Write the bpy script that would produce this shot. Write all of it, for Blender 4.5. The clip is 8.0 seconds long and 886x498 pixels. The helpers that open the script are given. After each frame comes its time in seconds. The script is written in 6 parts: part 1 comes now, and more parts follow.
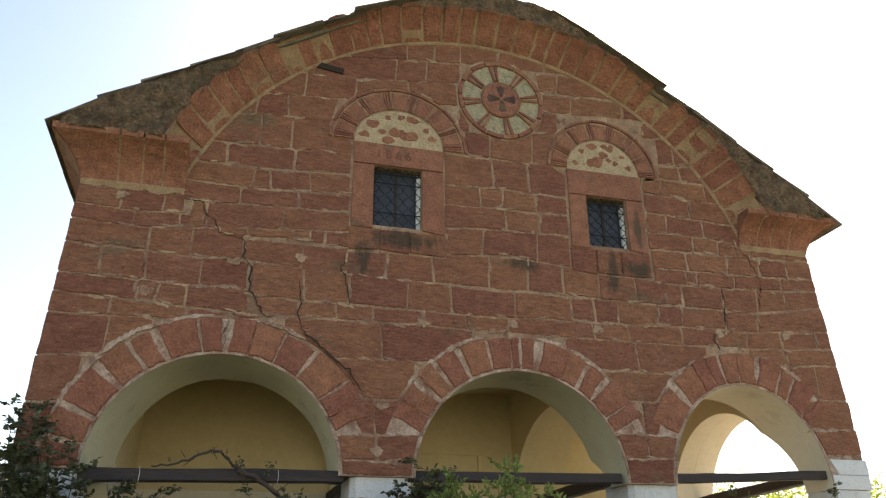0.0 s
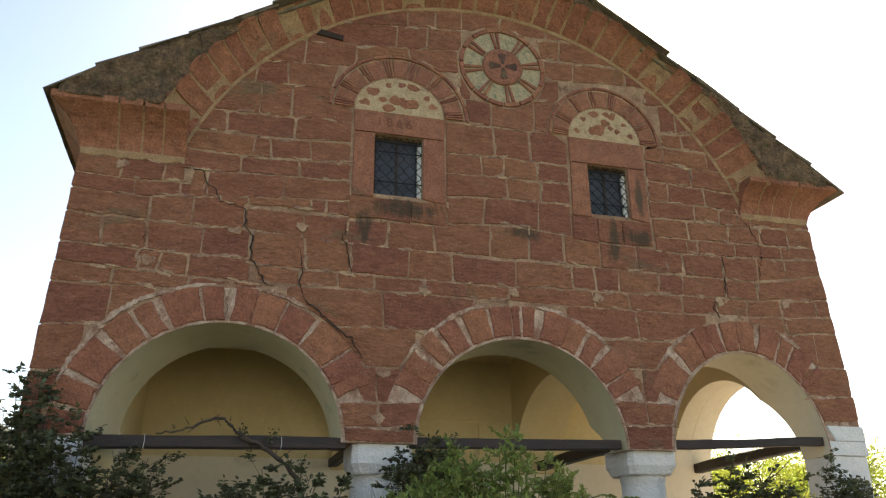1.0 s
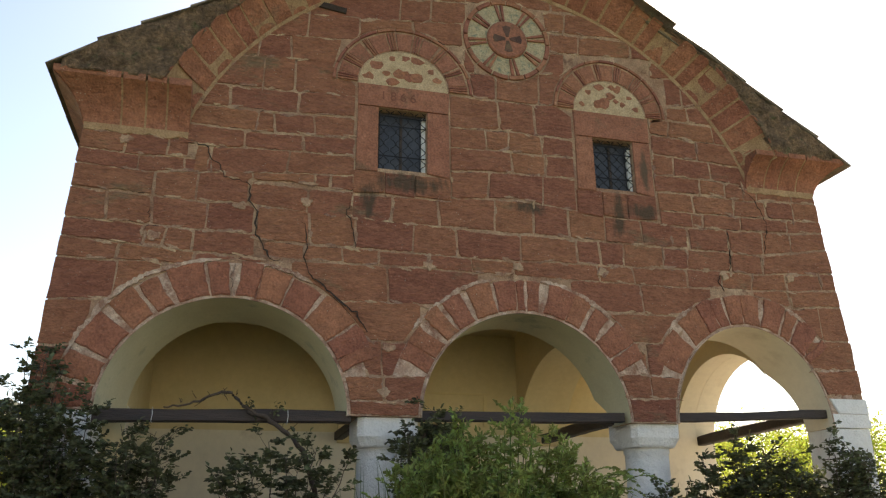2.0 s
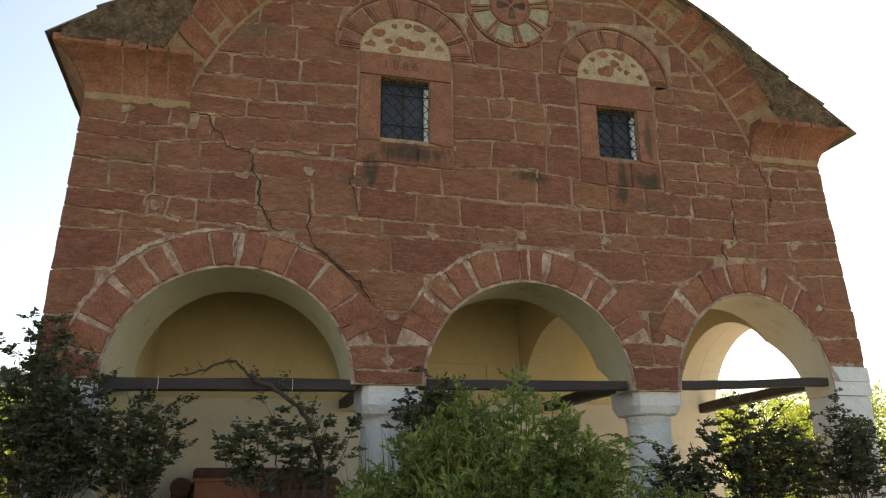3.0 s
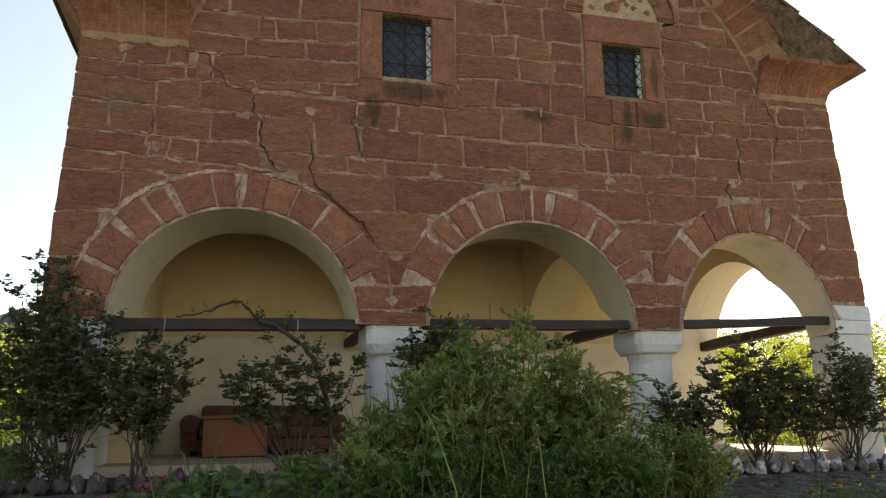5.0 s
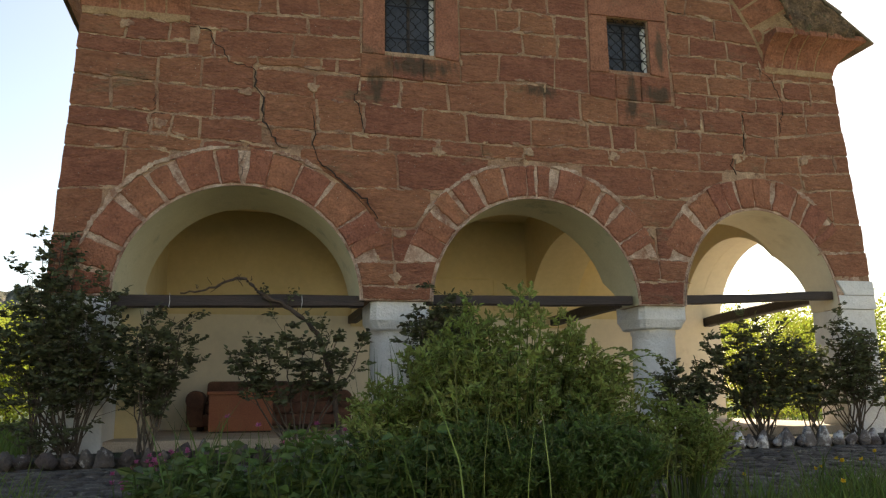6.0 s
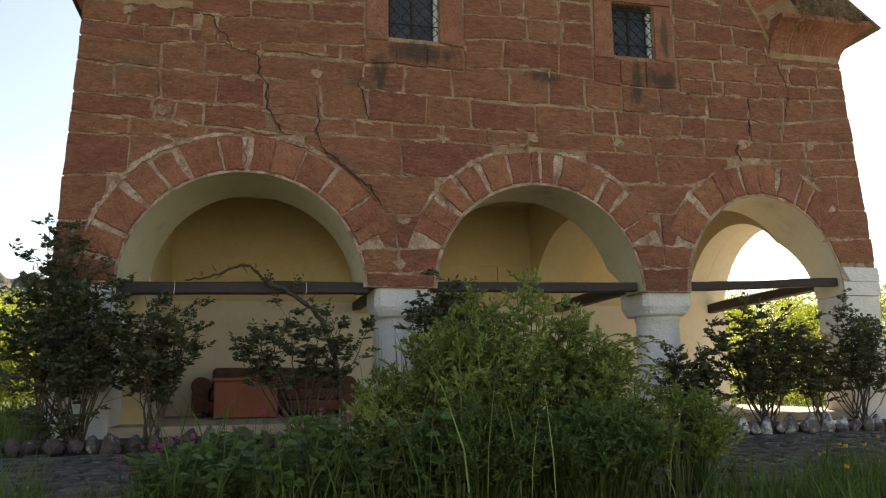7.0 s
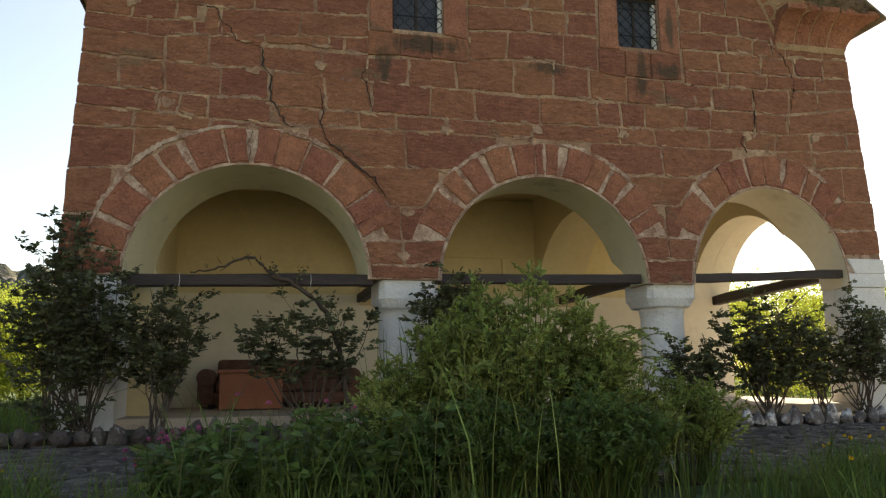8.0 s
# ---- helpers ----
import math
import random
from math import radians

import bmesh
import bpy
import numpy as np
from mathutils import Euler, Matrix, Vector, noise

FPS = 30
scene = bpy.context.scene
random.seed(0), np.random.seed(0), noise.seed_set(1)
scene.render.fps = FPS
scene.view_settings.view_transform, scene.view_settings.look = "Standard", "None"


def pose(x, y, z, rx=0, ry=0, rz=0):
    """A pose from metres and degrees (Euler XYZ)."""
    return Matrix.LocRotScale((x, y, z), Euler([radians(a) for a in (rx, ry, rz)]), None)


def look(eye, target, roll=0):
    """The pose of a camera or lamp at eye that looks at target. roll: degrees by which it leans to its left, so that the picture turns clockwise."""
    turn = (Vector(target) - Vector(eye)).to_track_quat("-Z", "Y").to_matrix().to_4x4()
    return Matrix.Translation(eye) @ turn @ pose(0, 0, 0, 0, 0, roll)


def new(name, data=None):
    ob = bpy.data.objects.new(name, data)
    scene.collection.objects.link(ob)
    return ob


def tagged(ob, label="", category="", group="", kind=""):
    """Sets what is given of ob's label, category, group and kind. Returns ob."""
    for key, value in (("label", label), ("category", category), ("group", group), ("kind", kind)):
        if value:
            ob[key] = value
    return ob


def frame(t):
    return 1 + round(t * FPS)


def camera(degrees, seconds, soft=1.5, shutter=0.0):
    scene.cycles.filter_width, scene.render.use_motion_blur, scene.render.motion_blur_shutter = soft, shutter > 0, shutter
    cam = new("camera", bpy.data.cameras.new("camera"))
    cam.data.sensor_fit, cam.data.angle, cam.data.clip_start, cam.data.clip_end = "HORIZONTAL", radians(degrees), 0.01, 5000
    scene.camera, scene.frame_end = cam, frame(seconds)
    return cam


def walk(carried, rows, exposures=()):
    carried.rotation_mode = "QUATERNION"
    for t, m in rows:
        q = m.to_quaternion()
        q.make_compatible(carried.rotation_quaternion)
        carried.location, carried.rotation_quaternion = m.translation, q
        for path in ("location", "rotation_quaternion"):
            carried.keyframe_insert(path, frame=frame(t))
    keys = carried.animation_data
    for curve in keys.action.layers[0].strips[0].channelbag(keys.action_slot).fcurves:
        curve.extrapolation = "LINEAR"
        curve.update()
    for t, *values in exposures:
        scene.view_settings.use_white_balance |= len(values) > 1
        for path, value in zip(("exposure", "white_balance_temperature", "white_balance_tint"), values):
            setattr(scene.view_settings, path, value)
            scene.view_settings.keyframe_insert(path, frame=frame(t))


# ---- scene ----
cam = camera(58.8, 8.0, soft=1.25)
PATH = [
    (0, (1.932, -8.92, 0.587), (2.417, -7.148, 1.377), -0.4),
    (0.5, (1.925, -8.93, 0.608), (2.414, -7.141, 1.357), -0.3),
    (1, (1.925, -8.933, 0.609), (2.416, -7.129, 1.321), -0.4),
    (1.5, (1.925, -8.933, 0.609), (2.413, -7.117, 1.292), -0.4),
    (3, (1.924, -8.933, 0.609), (2.407, -7.08, 1.186), -0.5),
    (3.5, (1.925, -8.933, 0.609), (2.41, -7.069, 1.148), -0.5),
    (4, (1.925, -8.933, 0.609), (2.412, -7.059, 1.112), -0.6),
    (4.5, (1.926, -8.931, 0.609), (2.411, -7.048, 1.076), -0.6),
    (6, (1.927, -8.929, 0.609), (2.403, -7.023, 0.981), -0.7),
    (6.5, (1.927, -8.929, 0.609), (2.397, -7.018, 0.963), -0.7),
    (7, (1.927, -8.929, 0.609), (2.394, -7.014, 0.948), -0.7),
    (7.5, (1.926, -8.931, 0.609), (2.388, -7.012, 0.937), -0.7),
    (8, (1.925, -8.931, 0.609), (2.382, -7.011, 0.928), -0.7),
]
EXPOSURES = [(0.0, 1.29, 7200, 11), (3.0, 1.14, 7500, 11), (8.0, 1.02, 7800, 10)]
walk(cam, [(t, look(eye, target, roll)) for t, eye, target, roll in PATH], EXPOSURES)

# ---- world and sun ----
SUN = Vector((0.375, 0.690, 0.620)).normalized()
world = bpy.data.worlds.new("sky")
scene.world = world
world.use_nodes = True
wn = world.node_tree.nodes
sky = wn.new("ShaderNodeTexSky")
sky.sky_type = "NISHITA"
sky.sun_disc = False
sky.sun_elevation = math.asin(SUN.z)
sky.sun_rotation = math.atan2(SUN.x, SUN.y)
sky.air_density, sky.dust_density, sky.ozone_density = 1.0, 1.0, 1.0
wn["Background"].inputs[1].default_value = 0.112
world.node_tree.links.new(sky.outputs[0], wn["Background"].inputs[0])
lamp = bpy.data.lights.new("sun", "SUN")
lamp.energy, lamp.angle, lamp.color = 5.0, radians(0.5), (1.0, 0.93, 0.80)
sun_ob = new("sun", lamp)
sun_ob.matrix_world = look((0, 0, 40), Vector((0, 0, 40)) - SUN)
scene.view_settings.exposure = 0.0


# ---- materials ----
def mat(name, a, b, scale=4.0, rough=0.85, bump=0.3, fine=60.0, spots=None, spot_scale=2.0, spot_at=0.62, metal=0.0,
        vary=0.0, see=0.0, specks=None, island=False, dist=0.01, stretch=None, grit=0.28, mid=0.0):
    m = bpy.data.materials.new(name)
    m.use_nodes = True
    nt = m.node_tree
    N, L = nt.nodes, nt.links
    p = N["Principled BSDF"]
    p.inputs["Roughness"].default_value = rough
    p.inputs["Metallic"].default_value = metal
    geo = N.new("ShaderNodeNewGeometry")
    src = geo.outputs["Position"]
    if stretch:
        mp = N.new("ShaderNodeMapping")
        mp.inputs["Scale"].default_value = stretch
        L.new(src, mp.inputs[0])
        src = mp.outputs[0]

    def noise_at(sc, detail=6.0, rough_=0.6):
        n = N.new("ShaderNodeTexNoise")
        n.inputs["Scale"].default_value = sc
        n.inputs["Detail"].default_value = detail
        n.inputs["Roughness"].default_value = rough_
        L.new(src, n.inputs["Vector"])
        return n.outputs["Fac"]

    def ramp(fac, lo, hi):
        r = N.new("ShaderNodeMapRange")
        r.inputs["From Min"].default_value, r.inputs["From Max"].default_value = lo, hi
        L.new(fac, r.inputs["Value"])
        return r.outputs["Result"]

    def mix(fac, c1, c2):
        x = N.new("ShaderNodeMix")
        x.data_type = "RGBA"
        for sock, v in ((x.inputs[0], fac), (x.inputs[6], c1), (x.inputs[7], c2)):
            if isinstance(v, (tuple, list)):
                sock.default_value = (*v, 1.0)
            elif isinstance(v, float):
                sock.default_value = v
            else:
                L.new(v, sock)
        return x.outputs[2]

    col = mix(ramp(noise_at(scale), 0.32, 0.68), a, b)
    if spots:
        col = mix(ramp(noise_at(spot_scale, 8.0, 0.7), spot_at, spot_at + 0.1), col, spots)
    if mid:
        mm = N.new("ShaderNodeMapRange")
        mm.inputs["From Min"].default_value, mm.inputs["From Max"].default_value = 0.3, 0.7
        mm.inputs["To Min"].default_value, mm.inputs["To Max"].default_value = 1 - mid, 1 + mid
        L.new(noise_at(9.0, 8.0, 0.7), mm.inputs["Value"])
        hv = N.new("ShaderNodeHueSaturation")
        L.new(mm.outputs[0], hv.inputs["Value"])
        L.new(col, hv.inputs["Color"])
        col = hv.outputs[0]
    if specks:
        vo = N.new("ShaderNodeTexVoronoi")
        vo.inputs["Scale"].default_value = 22.0
        L.new(geo.outputs["Position"], vo.inputs["Vector"])
        mask = N.new("ShaderNodeMath")
        mask.operation = "MULTIPLY"
        L.new(ramp(vo.outputs["Distance"], 0.16, 0.08), mask.inputs[0])
        L.new(ramp(noise_at(3.0, 3.0), 0.50, 0.62), mask.inputs[1])
        col = mix(mask.outputs[0], col, specks)
    grain = noise_at(fine, 4.0)
    g = N.new("ShaderNodeMapRange")
    g.inputs["To Min"].default_value, g.inputs["To Max"].default_value = 1 - grit, 1 + grit
    g.inputs["From Min"].default_value, g.inputs["From Max"].default_value = 0.25, 0.75
    L.new(grain, g.inputs["Value"])
    hsv = N.new("ShaderNodeHueSaturation")
    L.new(col, hsv.inputs["Color"])
    if vary:
        if island:
            rnd = geo.outputs["Random Per Island"]
        else:
            rnd = N.new("ShaderNodeObjectInfo").outputs["Random"]
        v = N.new("ShaderNodeMapRange")
        v.inputs["To Min"].default_value, v.inputs["To Max"].default_value = 1 - vary, 1 + vary
        L.new(rnd, v.inputs["Value"])
        mul = N.new("ShaderNodeMath")
        mul.operation = "MULTIPLY"
        L.new(v.outputs[0], mul.inputs[0])
        L.new(g.outputs[0], mul.inputs[1])
        L.new(mul.outputs[0], hsv.inputs["Value"])
        h = N.new("ShaderNodeMapRange")
        h.inputs["To Min"].default_value, h.inputs["To Max"].default_value = 0.5 - 0.06 * vary, 0.5 + 0.06 * vary
        L.new(rnd, h.inputs["Value"])
        L.new(h.outputs[0], hsv.inputs["Hue"])
    else:
        L.new(g.outputs[0], hsv.inputs["Value"])
    L.new(hsv.outputs[0], p.inputs["Base Color"])
    if bump:
        add = N.new("ShaderNodeMath")
        add.operation = "MULTIPLY_ADD"
        L.new(noise_at(scale * 3.5, 8.0), add.inputs[0])
        add.inputs[1].default_value = 2.0
        L.new(grain, add.inputs[2])
        bn = N.new("ShaderNodeBump")
        bn.inputs["Strength"].default_value = bump
        bn.inputs["Distance"].default_value = dist
        L.new(add.outputs[0], bn.inputs["Height"])
        L.new(bn.outputs[0], p.inputs["Normal"])
    if see:
        tr = N.new("ShaderNodeBsdfTranslucent")
        L.new(hsv.outputs[0], tr.inputs["Color"])
        ms = N.new("ShaderNodeMixShader")
        ms.inputs[0].default_value = see
        L.new(p.outputs[0], ms.inputs[1])
        L.new(tr.outputs[0], ms.inputs[2])
        L.new(ms.outputs[0], N["Material Output"].inputs["Surface"])
    return m


M_STONE = mat("red_sandstone", (0.285, 0.108, 0.060), (0.39, 0.160, 0.090), 2.0, 0.92, 1.0, 30, (0.24, 0.15, 0.085), 0.8, 0.58, vary=0.11, dist=0.035, stretch=(1, 1, 2.6), grit=0.26, mid=0.30, specks=(0.52, 0.42, 0.33))
M_VOUS = mat("red_sandstone_voussoir", (0.285, 0.107, 0.060), (0.39, 0.156, 0.090), 2.5, 0.92, 1.0, 36, (0.27, 0.14, 0.085), 1.3, 0.60, vary=0.09, dist=0.03, grit=0.24, mid=0.25, specks=(0.52, 0.42, 0.33))
M_BAND = mat("red_sandstone_side", (0.26, 0.095, 0.066), (0.33, 0.135, 0.095), 2.5, 0.9, 0.5, 40, dist=0.02)
M_JAMB = mat("dressed_sandstone", (0.265, 0.104, 0.060), (0.365, 0.15, 0.088), 2.6, 0.9, 0.9, 36, (0.21, 0.11, 0.064), 1.8, 0.56, vary=0.06, grit=0.3, mid=0.22, dist=0.02)
M_BRICK = mat("thin_brick", (0.25, 0.092, 0.056), (0.34, 0.135, 0.082), 6, 0.92, 0.7, 50, (0.36, 0.21, 0.14), 9, 0.60, vary=0.16, dist=0.015, mid=0.25)
M_MORTAR = mat("lime_mortar", (0.29, 0.145, 0.09), (0.56, 0.38, 0.245), 1.8, 0.95, 1.0, 50, (0.17, 0.08, 0.05), 3.2, 0.57, dist=0.03, mid=0.3)
M_OCHRE_MORTAR = mat("ochre_mortar", (0.34, 0.20, 0.105), (0.46, 0.30, 0.17), 4, 0.95, 0.9, 50, (0.26, 0.13, 0.08), 3, 0.55, dist=0.02)
M_SMEAR = mat("smeared_mortar", (0.34, 0.19, 0.12), (0.52, 0.355, 0.235), 4, 0.95, 1.0, 50, (0.29, 0.14, 0.095), 3, 0.52, vary=0.2, island=True, dist=0.02)
M_WHITE_MORTAR = mat("pale_lime_mortar", (0.35, 0.19, 0.125), (0.74, 0.57, 0.44), 6, 0.95, 1.0, 60, (0.30, 0.15, 0.10), 4, 0.52, dist=0.02)
M_PLASTER = mat("white_limewash", (0.74, 0.73, 0.70), (0.82, 0.81, 0.79), 3, 0.9, 0.8, 40, (0.62, 0.60, 0.55), 2.2, 0.62, dist=0.02, grit=0.07)
# soffit plaster of the first two arches: shade put into a darker, yellower colour
M_SOFFIT_SHADED = mat("shaded_cream_plaster", (0.57, 0.50, 0.32), (0.65, 0.58, 0.38), 2, 0.9, 0.35, 40, (0.40, 0.38, 0.26), 1.2, 0.58, dist=0.012, grit=0.06)
# plaster of the added, unseen wall that bounces light
M_BOUNCE = mat("bounce_wall_plaster", (0.60, 0.55, 0.46), (0.72, 0.67, 0.58), 1, 0.9, 0.3)
M_OCHRE = mat("ochre_limewash", (0.66, 0.535, 0.285), (0.73, 0.60, 0.345), 1.2, 0.92, 0.15, 12, (0.64, 0.51, 0.27), 0.7, 0.56, grit=0.05)
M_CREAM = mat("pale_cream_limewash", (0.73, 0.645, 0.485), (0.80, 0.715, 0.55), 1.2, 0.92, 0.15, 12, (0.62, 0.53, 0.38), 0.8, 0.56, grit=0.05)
M_OCHRE_DEEP = mat("olive_ochre_limewash", (0.66, 0.53, 0.27), (0.73, 0.60, 0.33), 1.2, 0.92, 0.15, 12, (0.58, 0.46, 0.22), 0.7, 0.56, grit=0.05)
M_LICHEN = mat("lichened_rubble", (0.17, 0.105, 0.06), (0.37, 0.225, 0.13), 7, 0.95, 1.0, 30, (0.15, 0.135, 0.06), 5.5, 0.56, dist=0.08, grit=0.45, mid=0.45)
M_SLATE = mat("dark_stone_slab", (0.11, 0.085, 0.062), (0.23, 0.175, 0.125), 4, 0.9, 0.7, 40, (0.16, 0.15, 0.09), 2.5, 0.6, vary=0.2, dist=0.02)
M_CARVED = mat("carved_sandstone", (0.16, 0.062, 0.04), (0.22, 0.085, 0.055), 8, 0.95, 0.6)
M_CRACK = mat("crack_shadow", (0.035, 0.022, 0.018), (0.06, 0.04, 0.03), 9, 1.0, 0.3)
# stone darkened to paint the shade inside the carved cross
M_RECESS = mat("shaded_recess_stone", (0.075, 0.038, 0.028), (0.12, 0.06, 0.042), 5, 0.9, 0.8, 45, (0.14, 0.085, 0.05), 4, 0.55, vary=0.1, grit=0.35, mid=0.3)
M_LUN = mat("tympanum_plaster", (0.45, 0.31, 0.18), (0.62, 0.46, 0.29), 7, 0.95, 0.9, 50, (0.33, 0.20, 0.12), 6, 0.58, dist=0.02)
M_ROSE = mat("rosette_plaster", (0.42, 0.32, 0.195), (0.56, 0.45, 0.29), 9, 0.95, 0.9, 60, (0.22, 0.24, 0.17), 14, 0.52, dist=0.02)
M_WOOD = mat("dark_stained_beam", (0.022, 0.014, 0.011), (0.045, 0.026, 0.02), 3, 0.55, 0.5, 30, vary=0.1, stretch=(0.6, 6, 6))
M_IRON = mat("wrought_iron", (0.018, 0.017, 0.018), (0.035, 0.03, 0.03), 20, 0.6, 0.2, metal=0.6)
M_GLASS = mat("dusty_window_glass", (0.032, 0.034, 0.042), (0.06, 0.062, 0.07), 6, 0.38, 0.05)
M_DOOR = mat("old_door_wood", (0.03, 0.02, 0.014), (0.055, 0.035, 0.024), 3, 0.7, 0.4)
M_SOFA = mat("brown_plush", (0.10, 0.05, 0.034), (0.19, 0.09, 0.06), 10, 0.95, 0.5, 120)
M_BOX = mat("orange_brown_box", (0.31, 0.10, 0.05), (0.38, 0.14, 0.065), 3, 0.6, 0.15)
M_FLOOR = mat("porch_flag", (0.36, 0.29, 0.225), (0.48, 0.40, 0.32), 3, 0.85, 0.4, vary=0.1)
M_PAVE = mat("pale_paving", (0.60, 0.52, 0.42), (0.74, 0.66, 0.55), 2, 0.85, 0.5, 30, (0.48, 0.41, 0.32), 1.1, 0.58, dist=0.02)
M_BORDER = mat("painted_border_stone", (0.07, 0.055, 0.045), (0.14, 0.11, 0.092), 6, 0.9, 0.9, 40, (0.45, 0.42, 0.38), 7, 0.60, vary=0.3, dist=0.02)
M_BORDER_WHITE = mat("whitewashed_border_stone", (0.13, 0.11, 0.10), (0.24, 0.21, 0.19), 6, 0.9, 0.9, 40, (0.62, 0.60, 0.57), 6, 0.49, vary=0.2, dist=0.02)
M_COBBLE = mat("path_cobble", (0.048, 0.040, 0.031), (0.115, 0.096, 0.076), 6, 0.85, 0.9, 50, (0.30, 0.262, 0.22), 6, 0.57, vary=0.3, dist=0.015)
M_COBBLES = mat("path_cobble_rest", (0.048, 0.040, 0.031), (0.115, 0.096, 0.076), 6, 0.85, 0.9, 50, (0.30, 0.262, 0.22), 6, 0.57, vary=0.3, island=True, dist=0.015)
M_EARTH = mat("garden_earth", (0.045, 0.034, 0.025), (0.08, 0.062, 0.043), 4, 0.95, 0.9, 40, (0.05, 0.07, 0.025), 2, 0.55, dist=0.03)
M_MEADOW = mat("meadow", (0.05, 0.085, 0.022), (0.09, 0.13, 0.035), 0.8, 0.95, 0.8, 20, (0.10, 0.11, 0.05), 0.2, 0.55, dist=0.05)
M_BARK = mat("bark", (0.07, 0.05, 0.035), (0.13, 0.10, 0.07), 12, 0.9, 0.6)
M_VINE = mat("dry_vine_bark", (0.055, 0.038, 0.028), (0.10, 0.07, 0.05), 14, 0.9, 0.6)
M_ROSELEAF = mat("rose_leaf", (0.078, 0.085, 0.040), (0.135, 0.145, 0.062), 3, 0.55, 0, 20, vary=0.45, see=0.35, island=True)
M_SHRUB = mat("light_shrub_leaf", (0.15, 0.205, 0.05), (0.32, 0.355, 0.10), 2.2, 0.6, 0, 20, vary=0.45, see=0.4, island=True)
M_TREE = mat("spring_tree_leaf", (0.27, 0.32, 0.042), (0.38, 0.42, 0.07), 0.8, 0.6, 0, 8, vary=0.35, see=0.62, island=True)
M_GRASS = mat("grass_blade", (0.066, 0.11, 0.019), (0.125, 0.175, 0.035), 2.0, 0.6, 0, 20, vary=0.4, see=0.4, island=True)
M_BROAD = mat("broad_weed_leaf", (0.062, 0.108, 0.026), (0.115, 0.175, 0.045), 3, 0.55, 0, 20, vary=0.35, see=0.35, island=True)
M_PINK = mat("pink_petal", (0.38, 0.08, 0.20), (0.50, 0.14, 0.28), 20, 0.6, 0, see=0.3)
M_YELLOW = mat("yellow_petal", (0.65, 0.42, 0.02), (0.75, 0.50, 0.03), 20, 0.6, 0, see=0.3)
M_HILL = mat("far_hill", (0.075, 0.085, 0.055), (0.13, 0.125, 0.085), 0.05, 0.95, 0.6, 0.5, (0.34, 0.29, 0.26), 0.09, 0.56, dist=2.0)



def weather(m, stain, places):
    """Rain stains of irregular outline: places are (x, z, half width, half height)."""
    N, L = m.node_tree.nodes, m.node_tree.links
    base = N["Principled BSDF"].inputs["Base Color"]
    geo = N.new("ShaderNodeNewGeometry")
    streak = N.new("ShaderNodeMapping")
    streak.inputs["Scale"].default_value = (7.0, 1.0, 2.2)
    L.new(geo.outputs["Position"], streak.inputs[0])
    nz = N.new("ShaderNodeTexNoise")
    nz.inputs["Scale"].default_value, nz.inputs["Detail"].default_value, nz.inputs["Roughness"].default_value = 1.0, 8.0, 0.65
    L.new(streak.outputs[0], nz.inputs["Vector"])
    total = None
    for x, z, w, h in places:
        mp = N.new("ShaderNodeMapping")
        mp.inputs["Location"].default_value = (-x / w, 0, -z / h)
        mp.inputs["Scale"].default_value = (1 / w, 0, 1 / h)
        L.new(geo.outputs["Position"], mp.inputs[0])
        ln = N.new("ShaderNodeVectorMath")
        ln.operation = "LENGTH"
        L.new(mp.outputs[0], ln.inputs[0])
        mr = N.new("ShaderNodeMapRange")
        mr.inputs["From Min"].default_value, mr.inputs["From Max"].default_value = 1.0, 0.25
        L.new(ln.outputs["Value"], mr.inputs["Value"])
        if total is None:
            total = mr.outputs[0]
        else:
            mx = N.new("ShaderNodeMath")
            mx.operation = "MAXIMUM"
            L.new(total, mx.inputs[0])
            L.new(mr.outputs[0], mx.inputs[1])
            total = mx.outputs[0]
    ad = N.new("ShaderNodeMath")
    ad.operation = "MULTIPLY_ADD"
    L.new(total, ad.inputs[0])
    ad.inputs[1].default_value = 0.42
    L.new(nz.outputs["Fac"], ad.inputs[2])
    cut = N.new("ShaderNodeMapRange")
    cut.inputs["From Min"].default_value, cut.inputs["From Max"].default_value = 0.70, 0.90
    cut.inputs["To Max"].default_value = 0.85
    L.new(ad.outputs[0], cut.inputs["Value"])
    x = N.new("ShaderNodeMix")
    x.data_type = "RGBA"
    L.new(cut.outputs[0], x.inputs[0])
    L.new(base.links[0].from_socket, x.inputs[6])
    x.inputs[7].default_value = (*stain, 1.0)
    L.new(x.outputs[2], base)


STAINS = [(3.85, 4.62, 0.75, 0.22), (3.35, 4.40, 0.16, 0.45), (6.73, 4.45, 0.16, 0.55), (7.19, 5.15, 0.10, 0.55), (7.1, 4.55, 0.45, 0.20), (5.45, 4.45, 0.4, 0.18)]
for m in (M_STONE, M_JAMB, M_MORTAR):
    weather(m, (0.085, 0.062, 0.038), STAINS)


# ---- builders ----
def link_mesh(name, bm, material, parent=None, label="", smooth=False):
    me = bpy.data.meshes.new(name)
    bm.to_mesh(me)
    bm.free()
    me.materials.append(material)
    if smooth:
        me.polygons.foreach_set("use_smooth", [True] * len(me.polygons))
    ob = new(name, me)
    if parent is not None:
        ob.parent = parent
    if label:
        ob["label"] = label
    return ob


def part(name, bm, material, parent, label="", smooth=False):
    return link_mesh(name, bm, material, parent, label, smooth)


def raw(name, verts, faces, material, parent=None, label="", smooth=False):
    me = bpy.data.meshes.new(name)
    me.from_pydata([tuple(map(float, v)) for v in verts], [], faces)
    me.materials.append(material)
    if smooth:
        me.polygons.foreach_set("use_smooth", [True] * len(me.polygons))
    ob = new(name, me)
    if parent is not None:
        ob.parent = parent
    if label:
        ob["label"] = label
    return ob


